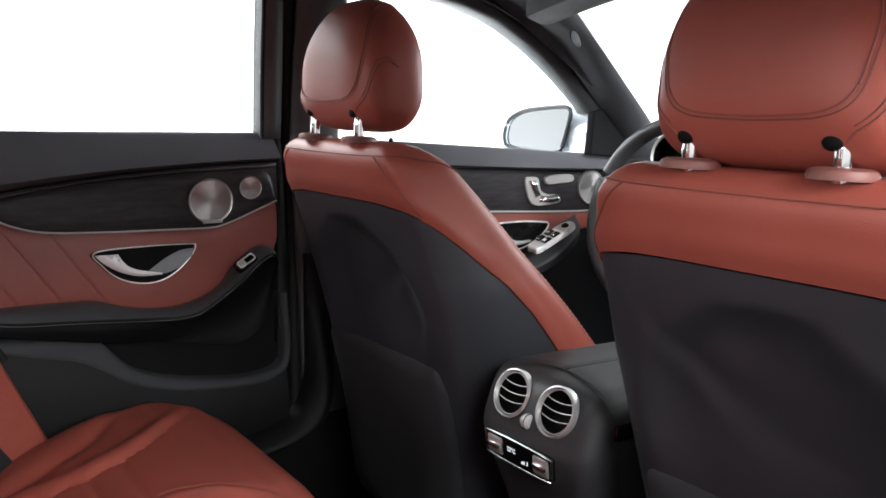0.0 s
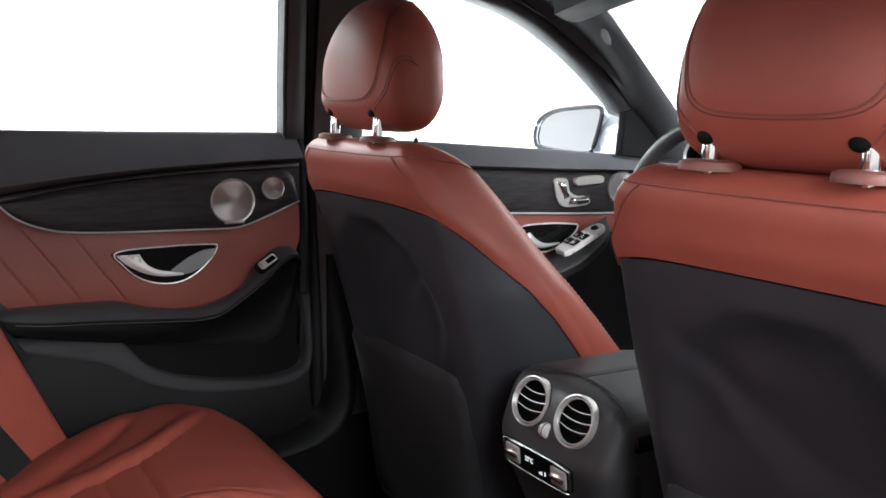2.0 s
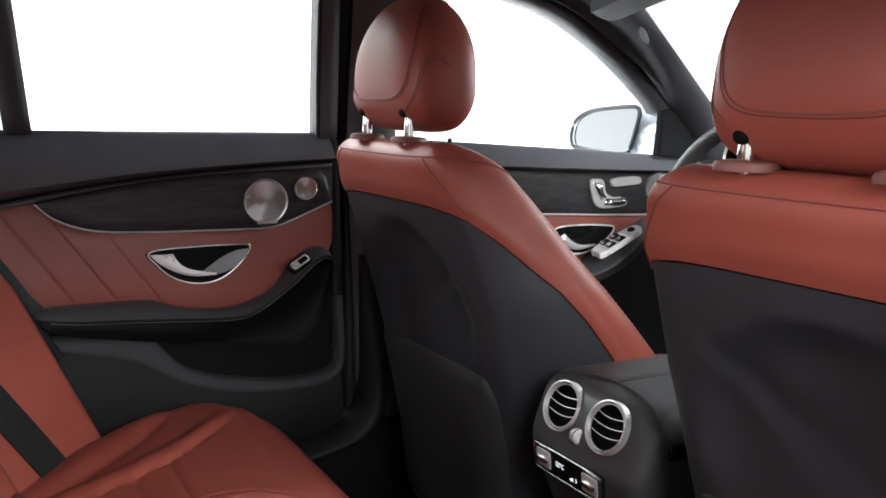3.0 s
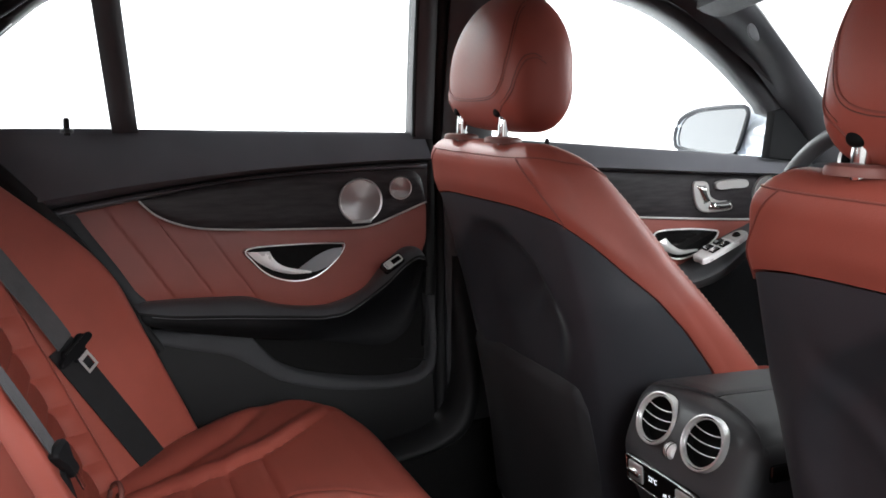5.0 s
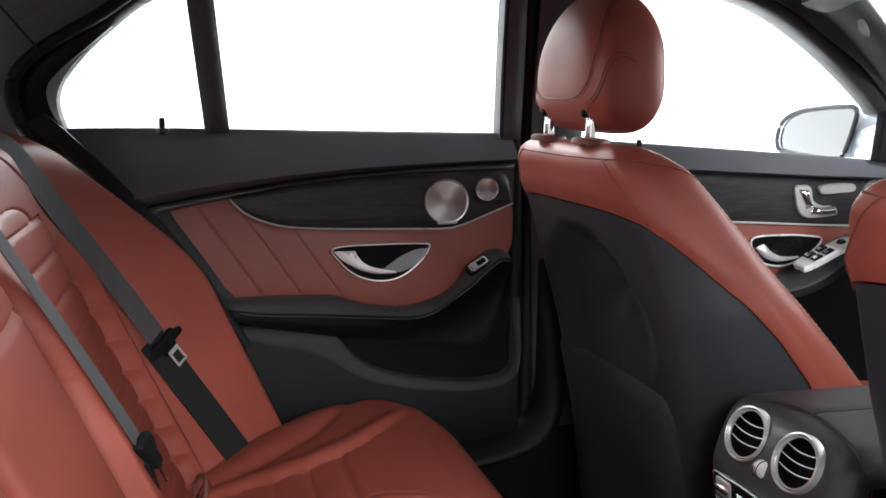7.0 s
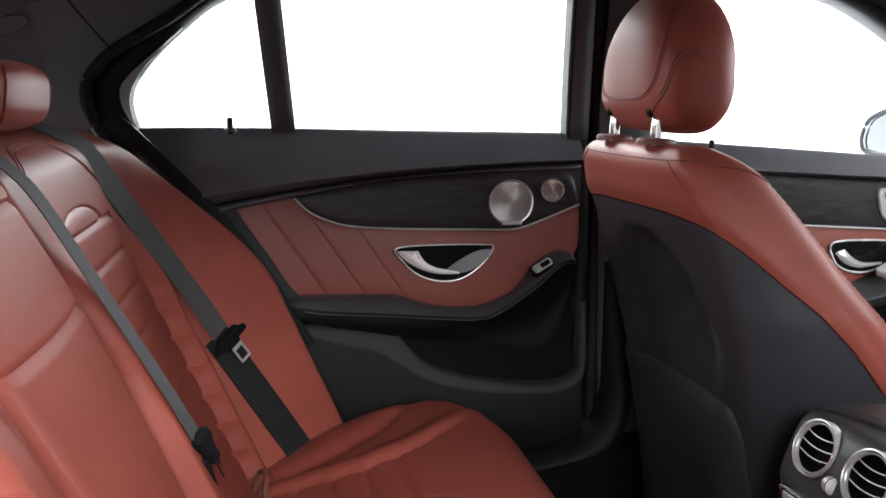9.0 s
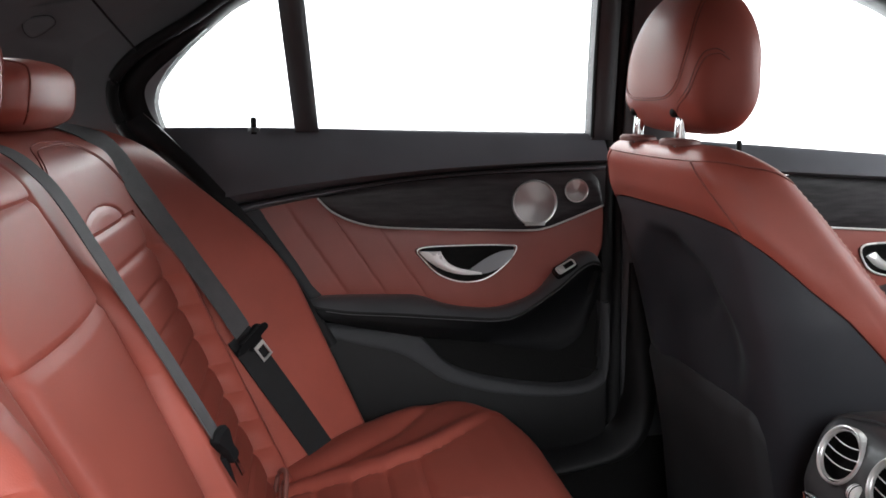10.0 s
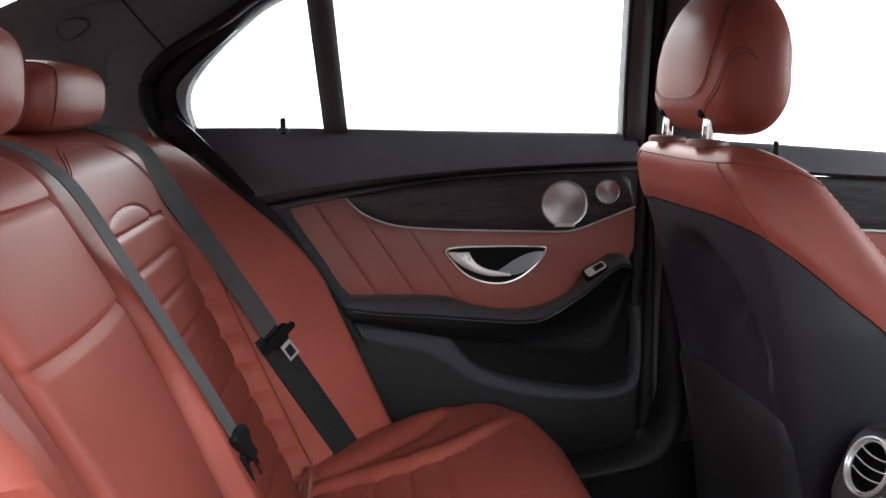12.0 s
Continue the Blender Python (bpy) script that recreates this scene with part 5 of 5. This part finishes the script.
for c in VENTS:
    ax = VENT_AX
    vent = part("air_vent", lathe([(0.0322, -0.008), (0.0321, 0.0014), (0.0314, 0.0032), (0.0302, 0.0034), (0.0294, 0.0020), (0.0292, -0.002)], c, ax, 56), RING, console, "round air vent with chrome ring")
    part("groove", lathe([(0.0293, -0.001), (0.0276, -0.0012), (0.0268, -0.016)], c, ax, 48), GLOSS, vent, "dark groove in the ring")
    part("middle_ring", lathe([(0.0280, -0.001), (0.0279, 0.0012), (0.0272, 0.0016), (0.0265, 0.0006), (0.0264, -0.002)], c, ax, 48), RING, vent, "narrow chrome ring")
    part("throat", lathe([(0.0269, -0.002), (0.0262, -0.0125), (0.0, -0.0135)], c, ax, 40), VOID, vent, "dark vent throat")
    rotm = Matrix.Translation(c) @ ax.to_track_quat("Z", "Y").to_matrix().to_4x4()
    for k in (-0.0115, 0.0, 0.0115):
        w = math.sqrt(0.0262 ** 2 - k ** 2)
        bm = sheet(lambda u, v: rotm @ Vector((w * (2 * u - 1), k + 0.0035 * (2 * u - 1) ** 2 - 0.002 * v, -0.002 - 0.005 * v)), 12, 2)
        slat = part("slat", bm, VOID, vent)
        part("slat_edge", tube([rotm @ Vector((w * t, k + 0.0035 * t * t, -0.0018)) for t in (-1, -0.5, 0, 0.5, 1)], 0.0006, 12, 6), SATIN, slat, "bright slat edge")
wheel_b = lathe([(0.0, -0.0075), (0.0070, -0.0075), (0.0096, -0.0045), (0.0102, 0.0), (0.0096, 0.0045), (0.0070, 0.0075), (0.0, 0.0075)], (0.0, 0.0735, 0.486), (1, 0, 0), 20)
thumb = part("thumbwheel", wheel_b, BRIGHT, console, "ribbed chrome thumbwheel")
for k in (-0.003, 0.0, 0.003):
    part("groove", lathe([(0.0096, -0.0007), (0.0106, 0.0), (0.0096, 0.0007)], (k, 0.0735, 0.486), (1, 0, 0), 20), HARD, thumb)

# climate strip
cm = Matrix.Translation((-0.006, 0.0690, 0.4425)) @ pose(0, 0, 0, 6, 0, 0) @ Matrix.Diagonal((0.93, 1, 1.02, 1))


def cs(x, z, y=0.0):
    return cm @ Vector((x, y, z))


clim = part("climate_panel", plate([cs(-0.070, 0.010), cs(-0.066, 0.015), cs(0, 0.0165), cs(0.066, 0.015), cs(0.070, 0.010), cs(0.069, -0.010), cs(0.063, -0.0155), cs(0, -0.017), cs(-0.063, -0.0155), cs(-0.069, -0.010)], cm.to_3x3() @ Vector((0, -0.006, 0)), 0.0015, 60), GLOSS, console, "glossy black climate control panel")
part("bezel", tube([cs(-0.070, 0.010, -0.0055), cs(-0.066, 0.015, -0.0055), cs(0, 0.0165, -0.0055), cs(0.066, 0.015, -0.0055), cs(0.070, 0.010, -0.0055), cs(0.069, -0.010, -0.0055), cs(0.063, -0.0155, -0.0055), cs(0, -0.017, -0.0055), cs(-0.063, -0.0155, -0.0055), cs(-0.069, -0.010, -0.0055)], 0.0014, 80, 6, True), CHROME, clim, "chrome rim")
for s in (-1, 1):
    rocker = part("rocker", box((s * 0.049 - 0.0155, -0.0085, -0.0115), (s * 0.049 + 0.0155, -0.004, 0.0115), 0.003, 2, cm), RING, clim, "chrome rocker plate")
    part("rocker_bar", box((s * 0.049 - 0.0135, -0.0125, -0.0022), (s * 0.049 + 0.0135, -0.008, 0.0032), 0.0015, 2, cm), CHROME, rocker, "raised chrome rocker")


def lettering(text, size, m, name, parent):
    """Text turned into a mesh."""
    cu = bpy.data.curves.new(name, "FONT")
    cu.body, cu.size, cu.align_x, cu.align_y, cu.extrude = text, size, "CENTER", "CENTER", 0.0002
    tmp = bpy.data.objects.new(name, cu)
    scene.collection.objects.link(tmp)
    bpy.context.view_layer.update()
    data = bpy.data.meshes.new_from_object(tmp)
    bpy.data.objects.remove(tmp)
    bm = bmesh.new()
    bm.from_mesh(data)
    bmesh.ops.transform(bm, matrix=m, verts=bm.verts)
    return part(name, bm, DISPLAY, parent, "lit white digits", smooth=False)


lettering("22°C", 0.0085, cm @ Matrix.Translation((-0.013, -0.0066, 0.002)) @ pose(0, 0, 0, 90, 0, 0), "temperature_digits", clim)
bm = bmesh.new()
for i in range(3):
    box((0.0085 + i * 0.0026, -0.0068, -0.009), (0.0095 + i * 0.0026, -0.0064, -0.0060 + i * 0.0008), bm=bm)
bmesh.ops.transform(bm, matrix=cm, verts=bm.verts)
part("fan_bars", bm, DISPLAY, clim, "small lit fan symbol", smooth=False)
lettering("3", 0.0072, cm @ Matrix.Translation((0.0205, -0.0066, -0.006)) @ pose(0, 0, 0, 90, 0, 0), "fan_digit", clim)

# ---- dashboard and steering wheel ----
dash = thing("dashboard", (0, 1.05, 0.40), "black dashboard with round instruments", "dashboard")


def dash_skin(u, v):
    x = -0.69 + 1.38 * u
    y, z = [(p.x, p.y) for p in spline([(0.98, 0.42, 0), (0.90, 0.55, 0), (0.88, 0.66, 0), (0.90, 0.725, 0), (0.97, 0.755, 0), (1.10, 0.765, 0), (1.24, 0.74, 0)], 31)][round(v * 30)]
    hood = math.exp(-((x + 0.38) / 0.17) ** 4)
    return (x, y + 0.0 * hood, z + 0.085 * hood * sm((v - 0.45) / 0.15) * sm((1.0 - v) / 0.3))


part("dash_body", sheet(dash_skin, 60, 30, (0, 0.10, -0.06)), SOFT, dash, "soft black dashboard")
for x in (-0.470, -0.290):
    gauge = part("gauge", lathe([(0.047, 0.0), (0.047, 0.03), (0.044, 0.032), (0.042, 0.028), (0.041, 0.0), (0.0, 0.0)], (x, 0.868, 0.768), (0, -1, 0.15), 40), VOID, dash, "round instrument")
    part("gauge_ring", lathe([(0.046, 0.030), (0.0475, 0.034), (0.044, 0.036), (0.042, 0.031)], (x, 0.868, 0.768), (0, -1, 0.15), 40), SATIN, gauge, "chrome instrument ring")
part("dash_panel", box((-0.66, 0.885, 0.60), (0.66, 0.90, 0.68), 0.006), WOOD, dash, "dark wood dashboard inlay")
wheel = thing("steering_wheel", (-0.37, 0.74, 0.655), "black leather steering wheel with silver spokes", "steering wheel")
wm = Matrix.Translation((-0.37, 0.715, 0.668)) @ pose(0, 0, 0, -16, 0, 0)


def wp(x, z, y=0.0):
    return wm @ Vector((x, y, z))


part("rim", tube([wp(0.182 * math.cos(2 * math.pi * i / 64), 0.182 * math.sin(2 * math.pi * i / 64)) for i in range(64)], 0.0165, None, 14, True), SOFT, wheel, "black leather rim")
hb, _ = quadric(0.075, 0.028, 0.065, 3, (0, 0, 0), None, 8)
bmesh.ops.transform(hb, matrix=wm @ Matrix.Translation((0, 0.02, -0.01)), verts=hb.verts)
part("hub", hb, SOFT, wheel, "black hub pad")
for a, b in (((-0.06, 0.01), (-0.17, 0.02)), ((0.06, 0.01), (0.17, 0.02)), ((0.0, -0.05), (0.0, -0.17))):
    part("spoke", tube([wp(a[0], a[1], 0.015), wp((a[0] + b[0]) / 2, (a[1] + b[1]) / 2, 0.010), wp(b[0], b[1], 0.0)], 0.013, 12, 10, flat=1.5), CHROME, wheel, "satin silver spoke")
part("column", tube([wp(0, 0, 0.03), wp(0, -0.02, 0.30)], 0.045, 8, 16), HARD, wheel, "black steering column")
